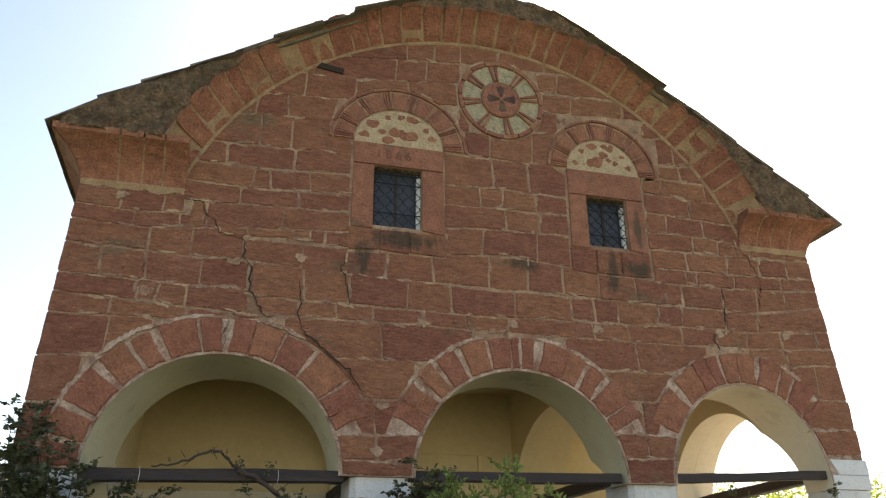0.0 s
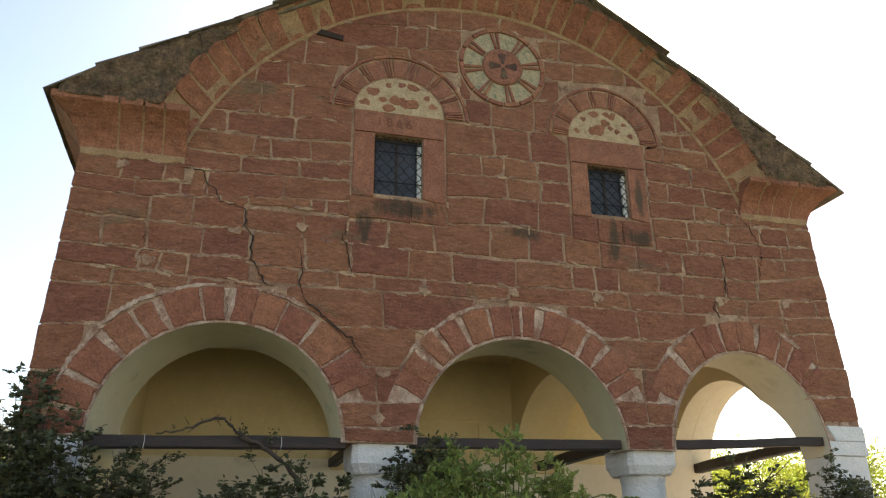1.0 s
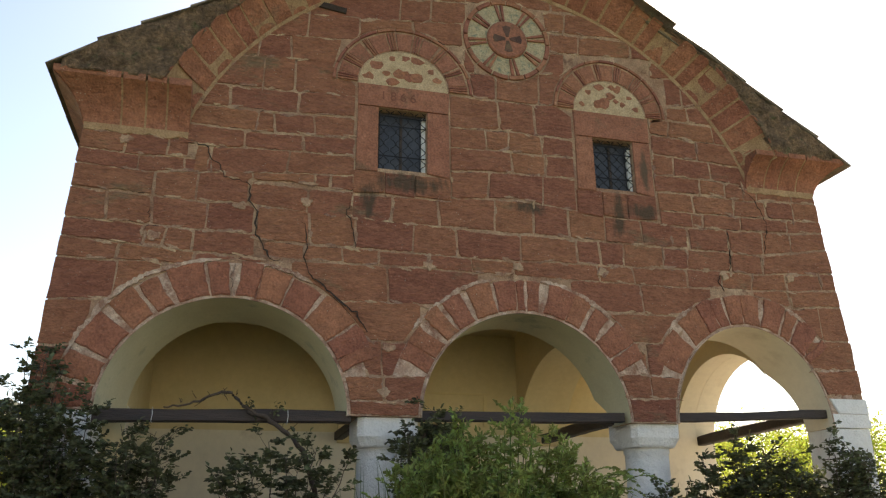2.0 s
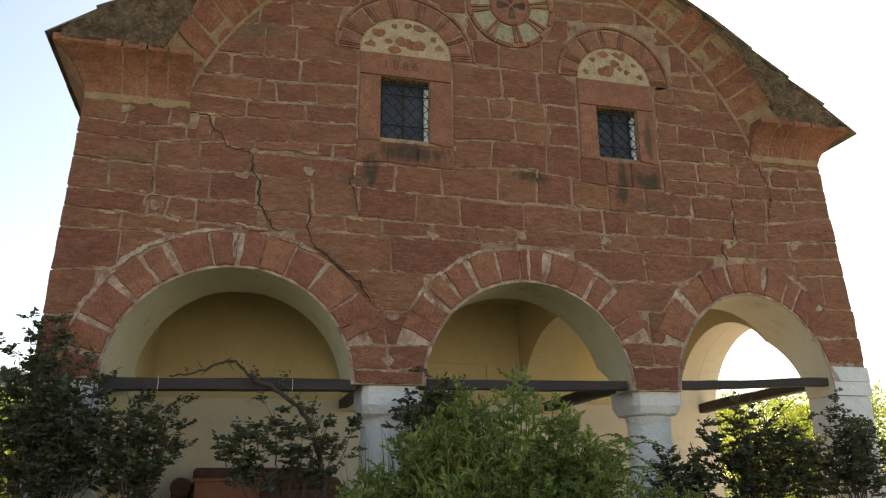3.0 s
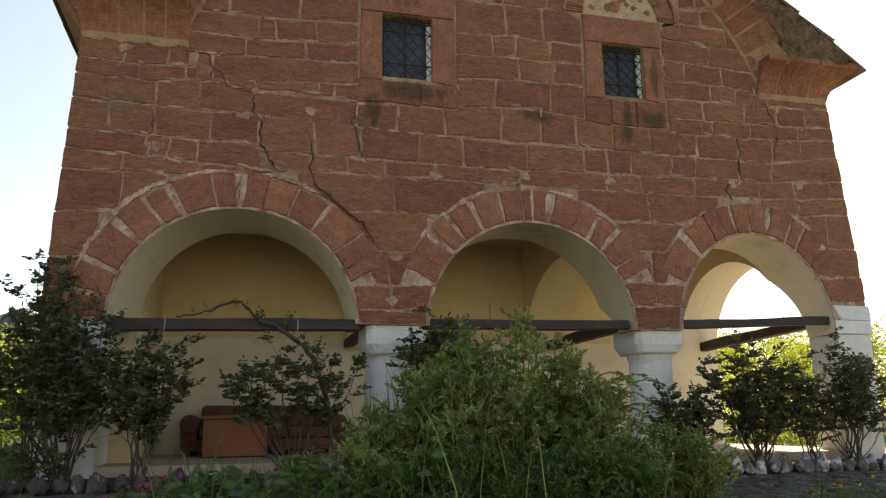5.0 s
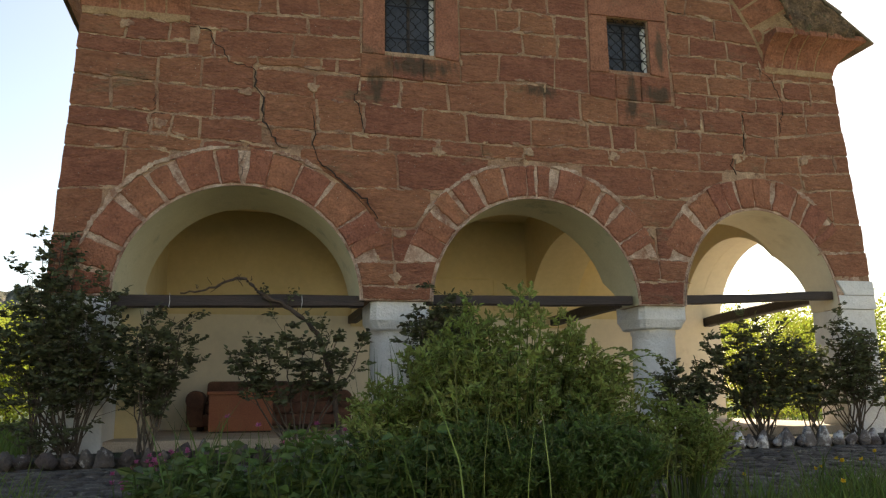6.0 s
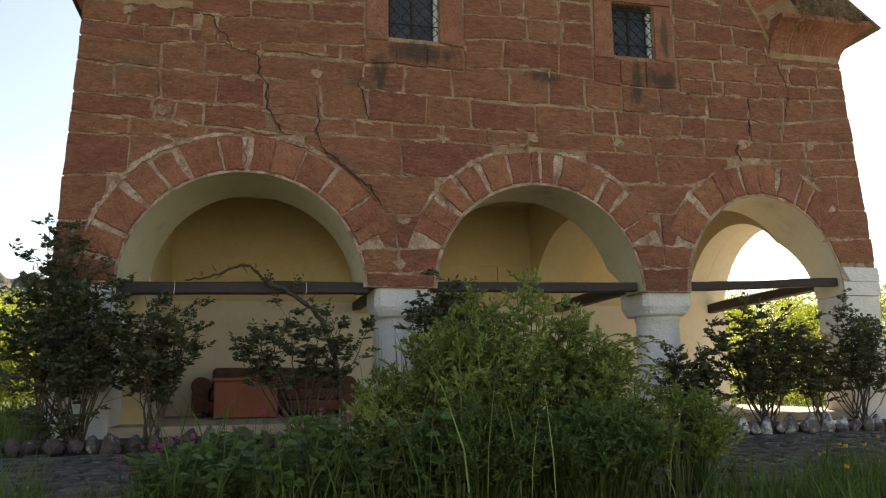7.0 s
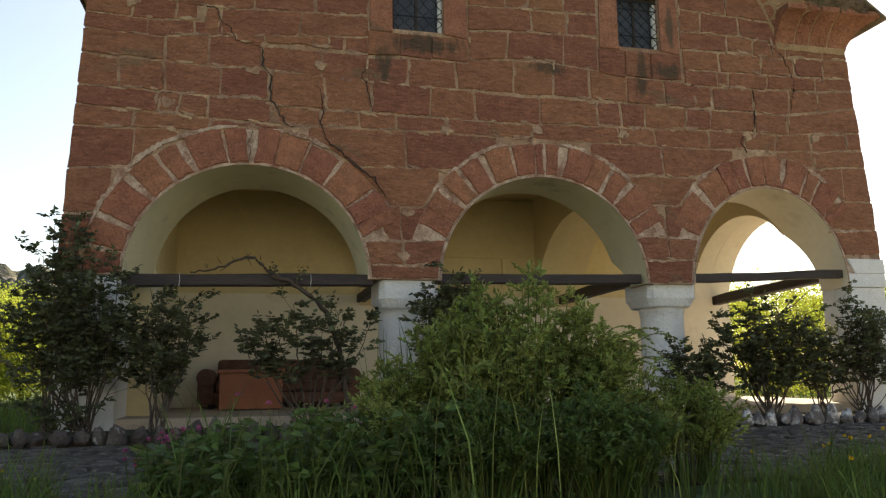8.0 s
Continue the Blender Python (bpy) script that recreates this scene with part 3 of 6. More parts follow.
# ---- columns and corner piers ----
def column(cx, cap_x, cap_h, slim, lift=0.0, cy=0.43):
    col = holder("column", cx, cy, 0, "squat whitewashed round column with square capital", "column", "porch columns", "structure")
    bm = bmesh.new()
    prof = [(0.36, 0.05), (0.36, 0.20), (0.33, 0.25), (0.315, 0.30), (0.310, 0.8), (0.303, 1.30), (0.303, 1.37), (0.318, 1.385), (0.318, 1.42 + lift)]
    seg = 28
    rows = []
    for rr, z in prof:
        rr *= slim
        rows.append([bm.verts.new((cx + (rr + 0.004 * math.sin(5 * a + 9 * z)) * math.cos(a), cy + rr * math.sin(a), z)) for a in [2 * math.pi * k / seg for k in range(seg)]])
    for p, q in zip(rows, rows[1:]):
        for k in range(seg):
            bm.faces.new((p[k], p[(k + 1) % seg], q[(k + 1) % seg], q[k]))
    bm.faces.new(rows[-1])
    part("shaft", bm, M_PLASTER, col, smooth=True)
    bm = bmesh.new()
    # capital: square block whose foot is cut back in coves at the corners
    n = 32
    prev = None
    for z, sq, h in ((1.392, 0.62, 0.335), (1.41, 0.66, 0.35), (1.445, 0.72, 0.360), (1.485, 0.90, 0.367), (1.505, 1.0, 0.370), (SPRING - 0.003, 1.0, 0.372)):
        ring = []
        for k in range(n):
            a = 2 * math.pi * (k + 0.5) / n
            c, s = math.cos(a), math.sin(a)
            m = max(abs(c), abs(s))
            rr = h * cap_h / 0.372 * ((1 - sq) + sq / m)
            dy = 1.0 + 0.10 * sq
            ring.append(bm.verts.new((cap_x + rr * c, cy + rr * s * dy, z + lift)))
        if prev:
            for k in range(n):
                bm.faces.new((prev[k], prev[(k + 1) % n], ring[(k + 1) % n], ring[k]))
        else:
            bm.faces.new(list(reversed(ring)))
        prev = ring
    bm.faces.new(prev)
    part("capital", bm, M_PLASTER, col)
    return col


column(3.655, 3.655, 0.352, 0.98)
column(7.085, 7.065, 0.335, 0.90, 0.05)
pier = holder("corner_pier", 0, 0, 0, "whitewashed square corner pier of the porch", "pier", "corner piers", "structure")
part("pier_block", boxed(-0.125, 0.50, 0.0, DEEP, 0.0, SPRING - 0.004, bevel=0.02), M_PLASTER, pier)
pier = holder("corner_pier", 0, 0, 0, "whitewashed square corner pier of the porch", "pier", "corner piers", "structure")
part("pier_block", boxed(9.63, 10.19, -0.005, 0.53, 0.0, SPRING - 0.004, bevel=0.02), M_PLASTER, pier)
for z0, z1, dx in ((SPRING, 1.90, 0.0), (1.905, 2.10, 0.012)):
    plate("limewashed_stone", [(9.63 + 0.1 * (z0 > 1.8), z0), (right_x(z0) + 0.015 + dx, z0), (right_x(z1) + 0.015 + dx, z1), (9.615, z1)], -0.03, 0.05, M_PLASTER, wall_front, 0.012, "whitewashed quoin stone")

# ---- tie beams ----
def beam(p0, p1, h, label):
    p0, p1 = Vector(p0), Vector(p1)
    n = 14
    rng = random.Random(int(p0.x * 77 + p1.y * 13))
    d = (p1 - p0).normalized()
    s = d.cross(Vector((0, 0, 1))).normalized()
    verts, faces = [], []
    ph = rng.uniform(0, 6)
    for i in range(n + 1):
        t = i / n
        c = p0.lerp(p1, t) + Vector((0, 0, 0.008 * math.sin(ph + 5 * t) + rng.uniform(-0.003, 0.003)))
        hh, ww = h / 2 * (1 + 0.05 * math.sin(ph * 2 + 9 * t)), h / 2 * 0.95
        for a, b in ((-1, -0.8), (-0.8, -1), (0.8, -1), (1, -0.8), (1, 0.8), (0.8, 1), (-0.8, 1), (-1, 0.8)):
            verts.append(c + s * ww * a + Vector((0, 0, hh * b)))
    for i in range(n):
        for k in range(8):
            a, b = 8 * i + k, 8 * i + (k + 1) % 8
            faces.append((a, b, b + 8, a + 8))
    faces += [tuple(range(7, -1, -1)), tuple(8 * n + k for k in range(8))]
    return tagged(raw("tie_beam", verts, faces, M_WOOD), label, "beam", "tie beams")


TB = "dark brown weathered timber tie beam across the arch"
beam((0.47, 0.10, 1.68), (3.22, 0.10, 1.71), 0.135, TB)
beam((3.95, 0.10, 1.735), (6.62, 0.10, 1.79), 0.12, TB)
beam((7.30, 0.10, 1.81), (9.59, 0.10, 1.90), 0.11, TB)
TB = "dark timber tie beam running from column to wall"
beam((3.55, 0.7, 1.83), (3.50, BACK + 0.05, 1.83), 0.13, TB)
beam((6.72, 0.45, 1.83), (6.84, BACK + 0.05, 1.825), 0.15, TB)
beam((9.70, 0.40, 1.95), (9.76, BACK + 0.05, 1.85), 0.16, TB)

# ---- gable cornice: a flared ring of voussoirs ----
cxr, czr = RING_C
SECT = [(0.0, 0.0), (0.02, -0.035), (0.10, -0.10), (0.20, -0.165), (0.29, -0.24), (0.35, -0.31), (0.385, -0.36), (0.40, -0.36), (0.40, 0.02)]
EC = [(0.0, 0.0), (0.02, 0.10), (0.07, 0.22), (0.15, 0.34), (0.25, 0.43), (0.33, 0.48), (0.335, 0.56)]


def corn_h(d):
    for (d0, h0), (d1, h1) in zip(EC, EC[1:]):
        if d0 <= d <= d1:
            return h0 + (h1 - h0) * (d - d0) / (d1 - d0)
    return 0.56


rng = random.Random(5)
a0, a1 = math.radians(157.5), math.radians(22.5)
ang = a0
while ang > a1 + 0.01:
    step = rng.uniform(0.050, 0.078)
    nxt = max(a1, ang - step)
    gap = rng.uniform(0.0025, 0.0065)
    verts, faces = [], []
    jr, jy = rng.uniform(-0.02, 0.02), rng.uniform(-0.022, 0.003)
    m = len(SECT)
    for f, edge in ((0.0, 0.024), (0.15, 0.005), (0.5, -0.004), (0.85, 0.005), (1.0, 0.022)):
        aa = ang - gap + (nxt - ang + 2 * gap) * f
        for dr, y in SECT:
            rr = RING_R + dr + jr * (dr > 0.05) - edge * (0.0 < dr < 0.49)
            verts.append((cxr + rr * math.cos(aa), y + jy * (y < -0.1) + edge * 0.9 * (dr > 0.01), czr + rr * math.sin(aa)))
    for s in range(0, 4 * m, m):
        for k in range(m - 1):
            faces.append((s + k, s + k + 1, s + m + k + 1, s + m + k))
    faces += [tuple(range(m)), tuple(4 * m + k for k in reversed(range(m)))]
    raw("cornice_voussoir", verts, faces, M_VOUS, wall_front)
    ang = nxt
# mortar core of the cornice
verts, faces = [], []
K = 60
core = [(0.0, 0.03), (0.02, -0.029), (0.10, -0.093), (0.20, -0.158), (0.29, -0.233), (0.35, -0.303), (0.38, -0.345), (0.39, 0.03)]
for i in range(K + 1):
    aa = a0 + (a1 - a0) * i / K
    verts += [(cxr + (RING_R + dr) * math.cos(aa), y, czr + (RING_R + dr) * math.sin(aa)) for dr, y in core]
m = len(core)
for i in range(K):
    for k in range(m - 1):
        faces.append((m * i + k, m * i + k + 1, m * i + m + k + 1, m * i + m + k))
raw("cornice_mortar", verts, faces, M_OCHRE_MORTAR, wall_front, "lime mortar of the arched cornice")

# ochre fillet where the wall meets the cornice
verts, faces = [], []
K = 120
for i in range(K + 1):
    aa = a0 + 0.06 + (a1 - a0 - 0.12) * i / K
    j = 0.010 * noise.noise((aa * 22, 0, 7))
    for dr, yy in ((-0.034 + j, 0.0), (-0.026 + j, -0.014), (-0.002, -0.024), (0.012 - j, -0.03), (0.016, 0.0)):
        verts.append((cxr + (RING_R + dr) * math.cos(aa), yy, czr + (RING_R + dr) * math.sin(aa)))
for i in range(K):
    for k in range(4):
        faces.append((5 * i + k, 5 * i + k + 1, 5 * i + k + 6, 5 * i + k + 5))
raw("mortar_fillet", verts, faces, M_OCHRE_MORTAR, wall_front, "pale ochre mortar fillet under the arched cornice")

# rubble filling between the ring and the roof line
verts, faces = [], []
K, T = 220, 14
for i in range(K + 1):
    x = -0.26 + (10.06 + 0.26) * i / K
    top = roof_z(x) + 0.012
    d2 = (RING_R + 0.37 + 0.03 * noise.noise((x * 4, 0, 2))) ** 2 - (x - cxr) ** 2
    low = czr + math.sqrt(d2) if d2 > 0 else 0
    low = min(max(low, 5.49 + 0.02 * noise.noise((x * 5, 1, 0))), top - 0.01)
    for k in range(T + 1):
        t = k / T
        zz = low + (top - low) * t
        lump = 0.055 * noise.noise((x * 4.5, zz * 4.5, 0)) + 0.035 * noise.noise((x * 11, zz * 11, 5)) + 0.05 * t
        verts.append((x, -0.345 - lump * min(1, (top - low) * 5), zz))
for i in range(K):
    for k in range(T):
        a = (T + 1) * i + k
        faces.append((a, a + T + 1, a + T + 2, a + 1))
rub = raw("gable_rubble", verts, faces, M_LICHEN, wall_front, "lichen-covered rubble under the roof slabs", smooth=True)
so = rub.modifiers.new("thick", "SOLIDIFY")
so.thickness, so.offset = 0.25, -1.0

# eaves cornice on the front and along the sides
def eave_front(x0, x1, mitre0, mitre1, z0, hs=1.0):
    verts, faces = [], []
    m = len(EC)
    for x, mt in ((x0, mitre0), (x1, mitre1)):
        for d, h in EC:
            verts.append((x + mt * d, -d - 0.012, z0 + h * hs))
        verts.append((x, 0.05, z0 + 0.56 * hs))
        verts.append((x, 0.05, z0))
    m2 = m + 2
    for k in range(m2):
        j = (k + 1) % m2
        faces.append((k, j, m2 + j, m2 + k))
    faces += [tuple(reversed(range(m2))), tuple(m2 + k for k in range(m2))]
    return raw("eaves_stone", verts, faces, M_VOUS, wall_front)


def eave_side(xw, sgn, y0, y1, mitre, z0, hs=1.0):
    verts, faces = [], []
    for y, mt in ((y0, mitre), (y1, 0)):
        for d, h in EC:
            verts.append((xw + sgn * (d + 0.012), y - mt * d, z0 + h * hs))
        verts.append((xw - sgn * 0.05, y, z0 + 0.56 * hs))
        verts.append((xw - sgn * 0.05, y, z0))
    m2 = len(EC) + 2
    for k in range(m2):
        j = (k + 1) % m2
        faces.append((k, j, m2 + j, m2 + k))
    faces += [tuple(reversed(range(m2))), tuple(m2 + k for k in range(m2))]
    return raw("eaves_stone", verts, faces, M_VOUS, wall_front)


for x0, x1, mt in ((0.0, 0.383, -1), (0.407, 0.65, 0), (0.676, 0.885, 0), (0.908, 1.16, 0)):
    eave_front(x0, x1, mt, 0, CORN_Z)
for x0, x1, mt in ((9.63, 9.92, 1), (9.33, 9.604, 0), (9.10, 9.306, 0), (8.79, 9.076, 0)):
    eave_front(x0, x1, 0, mt, CORN_Z + 0.09, 0.84)
def eave_core(x0, x1, z0, hs=1.0):
    verts, faces = [], []
    prof = [(max(d - 0.004, 0.0), h * hs) for d, h in EC[:-1]]
    for x in (x0, x1):
        verts += [(x, -d - 0.009, z0 + h + 0.004) for d, h in prof] + [(x, 0.04, z0 + 0.46 * hs), (x, 0.04, z0)]
    m2 = len(prof) + 2
    faces = [(k, (k + 1) % m2, m2 + (k + 1) % m2, m2 + k) for k in range(m2)] + [tuple(reversed(range(m2))), tuple(m2 + k for k in range(m2))]
    raw("cornice_mortar", verts, faces, M_OCHRE_MORTAR, wall_front, "yellowish mortar of the eaves cornice")


eave_core(0.02, 1.14, CORN_Z)
eave_core(8.81, 9.90, CORN_Z + 0.09, 0.84)
y = 0.0
while y < 14:
    eave_side(0.0, -1, y, y + 0.48, 1 if y == 0 else 0, CORN_Z)
    eave_side(9.92, 1, y, y + 0.48, 1 if y == 0 else 0, CORN_Z + 0.09, 0.84)
    y += 0.5

for xa, xb, z0 in ((0.0, 1.16, CORN_Z), (8.80, 9.90, CORN_Z + 0.09)):
    verts, faces = [], []
    K = 60
    for i in range(K + 1):
        x = xa + (xb - xa) * i / K
        low = 0.035 + 0.05 * max(0.0, noise.noise((x * 6.0, 3.0, 1.0)) + 0.35) + 0.012 * noise.noise((x * 30.0, 1.0, 2.0))
        for z, y in ((z0 + 0.03, -0.030), (z0 - 0.01, -0.026), (z0 - low, -0.018), (z0 - low - 0.004, 0.0)):
            verts.append((x, y, z))
    for i in range(K):
        for k in range(3):
            a = 4 * i + k
            faces.append((a, a + 1, a + 5, a + 4))
    raw("mortar_fillet", verts, faces, M_OCHRE_MORTAR, wall_front, "ragged ochre mortar under the eaves cornice")

# ---- roof: body and stone slabs ----
loop = [(x, z) for x, z in ROOF] + [(x, z - 0.05) for x, z in reversed(ROOF)]
roof = fill([loop], -0.27, 15.3, "roof", M_SLATE)
tagged(roof, "dark lichened stone slab roof of the church", "roof", kind="structure")
rng = random.Random(11)


def roof_run(row, y0, y1, lift):
    """One strip of slabs up both slopes, lower slabs tucked under upper ones."""
    for half in (ROOF[:9], list(reversed(ROOF[8:]))):
        pts = [Vector((x, 0, z)) for x, z in half]
        total = sum((q - p).length for p, q in zip(pts, pts[1:]))

        def at(s):
            for p, q in zip(pts, pts[1:]):
                l = (q - p).length
                if s <= l:
                    return p + (q - p) * (s / l)
                s -= l
            return pts[-1]
        s = -0.06
        while s < total - 0.1:
            ln = rng.uniform(0.52, 0.72)
            p, q = at(max(s, 0.0)), at(min(s + ln, total))
            if s < 0:
                p = p - (q - p).normalized() * 0.08
            d = (q - p).normalized()
            nrm = Vector((-d.z, 0, d.x)) if d.x > 0 else Vector((d.z, 0, -d.x))
            if nrm.z < 0:
                nrm = -nrm
            th = rng.uniform(0.022, 0.038)
            over = rng.uniform(-0.05, 0.05)
            a, b = p - d * 0.05 + nrm * (0.030 + lift), q + d * 0.02 + nrm * 0.004
            vs = []
            for yy in (y0 + (over if row == 0 else 0.0), y1 - 0.01):
                for c, up in ((a, 0.0), (b, 0.0), (b, th), (a, th)):
                    j = rng.uniform(-0.035, 0.035) if row == 0 and yy < 0 else 0.0
                    k = rng.uniform(-0.008, 0.008) if row == 0 else 0.0
                    vs.append((c.x + nrm.x * (up + k), yy + j, c.z + nrm.z * (up + k)))
            raw("slab", vs, [(0, 1, 2, 3), (7, 6, 5, 4), (0, 4, 5, 1), (1, 5, 6, 2), (2, 6, 7, 3), (3, 7, 4, 0)], M_SLATE, roof)
            s += ln


roof_run(0, -0.425, 0.25, 0.0)
for k in range(1, 7):
    roof_run(k, 0.25 + (k - 1) * 0.7, 0.25 + k * 0.7, rng.uniform(0, 0.01))
# ---- windows ----
def window(win, surr, seed):
    x0, x1, z0, z1 = win
    s0, s1, b0, b1 = surr
    rng = random.Random(seed)
    w = holder("window_1" if seed == 1 else "window_2", 0, 0, 0, "small barred window in a dressed sandstone surround", "window", kind="structure")
    plate("jamb", [(s0, z0 - 0.05), (x0, z0 - 0.05), (x0 - 0.004, z1), (s0 + 0.01, z1)], -0.024, 0.06, M_JAMB, w, 0.012)
    plate("jamb", [(x1, z0 - 0.02), (s1, z0 - 0.06), (s1 - 0.01, z1), (x1 + 0.004, z1)], -0.024, 0.06, M_JAMB, w, 0.012)
    plate("lintel", [(s0 + 0.01, z1 + 0.006), (s1 - 0.01, z1 + 0.006), (s1, b1), (s0, b1)], -0.028, 0.06, M_JAMB, w, 0.012)
    xa, xb = s0 + (s1 - s0) * 0.30, s0 + (s1 - s0) * 0.62
    for p, q in ((s0 - 0.02, xa), (xa + 0.012, xb), (xb + 0.012, s1 + 0.01)):
        j = rng.uniform(-0.02, 0.02)
        plate("sill_stone", [(p, b0 - 0.04 + j), (q, b0 - 0.04 - j), (q, z0 - 0.055), (p, z0 - 0.06)], -0.019 - 0.4 * abs(j), 0.06, M_STONE, w, 0.014)
    bm = bmesh.new()
    t = 0.04
    for a in ((x0, x1, z0, z0 + t), (x0, x1, z1 - t, z1), (x0, x0 + t, z0 + t, z1 - t), (x1 - t, x1, z0 + t, z1 - t), ((x0 + x1) / 2 - 0.018, (x0 + x1) / 2 + 0.018, z0 + t, z1 - t)):
        box(bm, a[0], a[1], 0.12, 0.17, a[2], a[3])
    part("window_frame", bm, M_DOOR, w, "dark wooden window frame")
    for p, q in ((x0 + t, (x0 + x1) / 2 - 0.018), ((x0 + x1) / 2 + 0.018, x1 - t)):
        part("pane", boxed(p, q, 0.138, 0.144, z0 + t, z1 - t), M_GLASS, w, "dusty bluish pane")
    # white strip on the right side of the recess only
    part("reveal", boxed(x1 - 0.055, x1 - 0.002, 0.075, 0.118, z0 + 0.01, z1 - 0.05), M_PLASTER, w, "white strip down the right side of the window recess")
    # iron grille: wavy bars that touch to form rounded lozenges
    g = part("grille", boxed(x0, x1, 0.045, 0.06, z1 - 0.085, z1 - 0.07), M_IRON, w, "wrought iron grille")
    cols, rows = 4, 5
    dx, dz = (x1 - x0) / cols, (z1 - z0) / rows
    for i in range(cols + 1):
        for s in (-1, 1):
            if (i == 0 and s < 0) or (i == cols and s > 0):
                continue
            v, f = [], []
            pts = []
            for k in range(rows * 6 + 1):
                u = k / 6
                off = 0.5 * dx * abs(math.sin(math.pi * (u + 0.25) / 1.0)) ** 1.2
                pts.append((x0 + i * dx + s * off, 0.05 + 0.008 * s, z0 + u * dz))
            tube(v, f, pts, 0.0075, 0.0075, 4)
            raw("bar", v, f, M_IRON, g)
    for k in (1, 3):
        v, f = [], []
        tube(v, f, [(x0, 0.06, z0 + k * (z1 - z0) / 4), (x1, 0.06, z0 + k * (z1 - z0) / 4)], 0.008, 0.008, 4)
        raw("bar", v, f, M_IRON, g)
    return w


window(WINS[0], SURR[0], 1)
window(WINS[1], SURR[1], 2)

# carved year on the lintel
curve = bpy.data.curves.new("year", "FONT")
curve.body = "1866"
curve.size, curve.extrude, curve.space_character = 0.18, 0.003, 1.45
tmp = bpy.data.objects.new("year", curve)
me = bpy.data.meshes.new_from_object(tmp)
bpy.data.objects.remove(tmp)
me.materials.append(M_CARVED)
yr = new("carved_year", me)
yr.parent = wall_front
yr["label"] = "carved year on the lintel"
yr.matrix_local = pose(3.46, -0.0295, 5.77, 90, 0, 0)


# ---- arched hoods with tympana ----
def hood(h, seed):
    cx, cz, a, b = h
    rng = random.Random(seed)
    th = holder("window_hood", 0, 0, 0, "arched brick hood with pale plastered tympanum over window", "hood", "window hoods", "structure")
    ai, bi = a * 0.64, b * 0.60
    loop = [(cx - ai, cz - 0.02)] + [(cx + ai * math.cos(math.pi * (1 - i / 20)), cz + bi * math.sin(math.pi * i / 20)) for i in range(21)] + [(cx + ai, cz - 0.02)]
    fill([loop], -0.006, 0.03, "tympanum", M_LUN, th, "pale plaster tympanum with red stones")
    for k in range(13):
        t = (k % 7 + rng.uniform(0.2, 0.8)) / 7
        rr = 0.78 if k < 7 else rng.uniform(0.25, 0.5)
        px, pz = cx + ai * rr * math.cos(math.pi * (1 - t)), cz + 0.05 + bi * rr * 0.95 * math.sin(math.pi * t)
        s = rng.uniform(0.045, 0.105)
        poly = [(px + s * rng.uniform(0.55, 1.3) * math.cos(q), max(cz, pz + 0.85 * s * rng.uniform(0.55, 1.2) * math.sin(q))) for q in [i * math.pi / 4 for i in range(8)]]
        plate("rubble_stone", poly, -0.009 - 0.0006 * k, 0.0, M_VOUS, th, 0.006)
    # band: red filler stones with bundles of thin radial bricks
    def at(t, rr):
        return (cx + (ai + (a - ai) * rr) * math.cos(math.pi * (1 - t)), cz + (bi + (b - bi) * rr) * math.sin(math.pi * t))

    def wedge(name, t0, t1, r0, r1, yf, material):
        n = 4
        poly = [at(t0 + (t1 - t0) * i / n, r0) for i in range(n + 1)] + [at(t1 + (t0 - t1) * i / n, r1) for i in range(n + 1)]
        plate(name, poly, yf, 0.03, material, th, 0.006)
    t = 0.0
    groups = 8
    for gi in range(groups):
        t = gi / (groups - 1)
        cnt = 3 if gi in (0, groups - 1) else rng.choice((2, 3))
        w0 = 0.0155
        base = min(max(t - cnt * w0 / 2, 0.0), 1 - cnt * w0)
        for k in range(cnt):
            wedge("thin_brick", base + k * w0 + 0.003, base + (k + 1) * w0 - 0.003, 0.04, 0.80, -0.034, M_BRICK)
        if gi < groups - 1:
            nb = min(max((gi + 1) / (groups - 1) - 1.5 * w0, 0), 1 - 3 * w0)
            wedge("band_stone", base + cnt * w0 + 0.006, nb - 0.006, 0.05, 0.79, -0.020, M_JAMB)
    for k in range(11):
        j = rng.uniform(-0.006, 0.006)
        wedge("hood_brick", k / 11 + 0.003, (k + 1) / 11 - 0.002, 0.88 + j, 0.99 + j, -0.036, M_BRICK)
    verts, faces = [], []
    for i in range(25):
        (xo, zo), (xi, zi) = at(i / 24, 0.99), at(i / 24, 0.0)
        verts += [(xo, -0.009, zo), (xi, -0.009, zi), (xi, 0.03, zi), (xo, 0.03, zo)]
    for i in range(24):
        for k in range(4):
            faces.append((4 * i + k, 4 * i + (k + 1) % 4, 4 * i + 4 + (k + 1) % 4, 4 * i + 4 + k))
    raw("band_mortar", verts, faces, M_MORTAR, th, "lime mortar of the brick band")


hood(HOODS[0], 3)
hood(HOODS[1], 4)

# ---- rosette ----
rx, rz, rr0 = ROSE
ros = holder("rosette", 0, 0, 0, "round brick rosette with carved cross at its middle", "rosette", kind="structure")


def ring_poly(r_in, r_out, t0, t1, n=5):
    p = [(rx + r_out * math.cos(t0 + (t1 - t0) * i / n), rz + r_out * math.sin(t0 + (t1 - t0) * i / n)) for i in range(n + 1)]
    if r_in > 0:
        p += [(rx + r_in * math.cos(t1 + (t0 - t1) * i / n), rz + r_in * math.sin(t1 + (t0 - t1) * i / n)) for i in range(n + 1)]
    return p


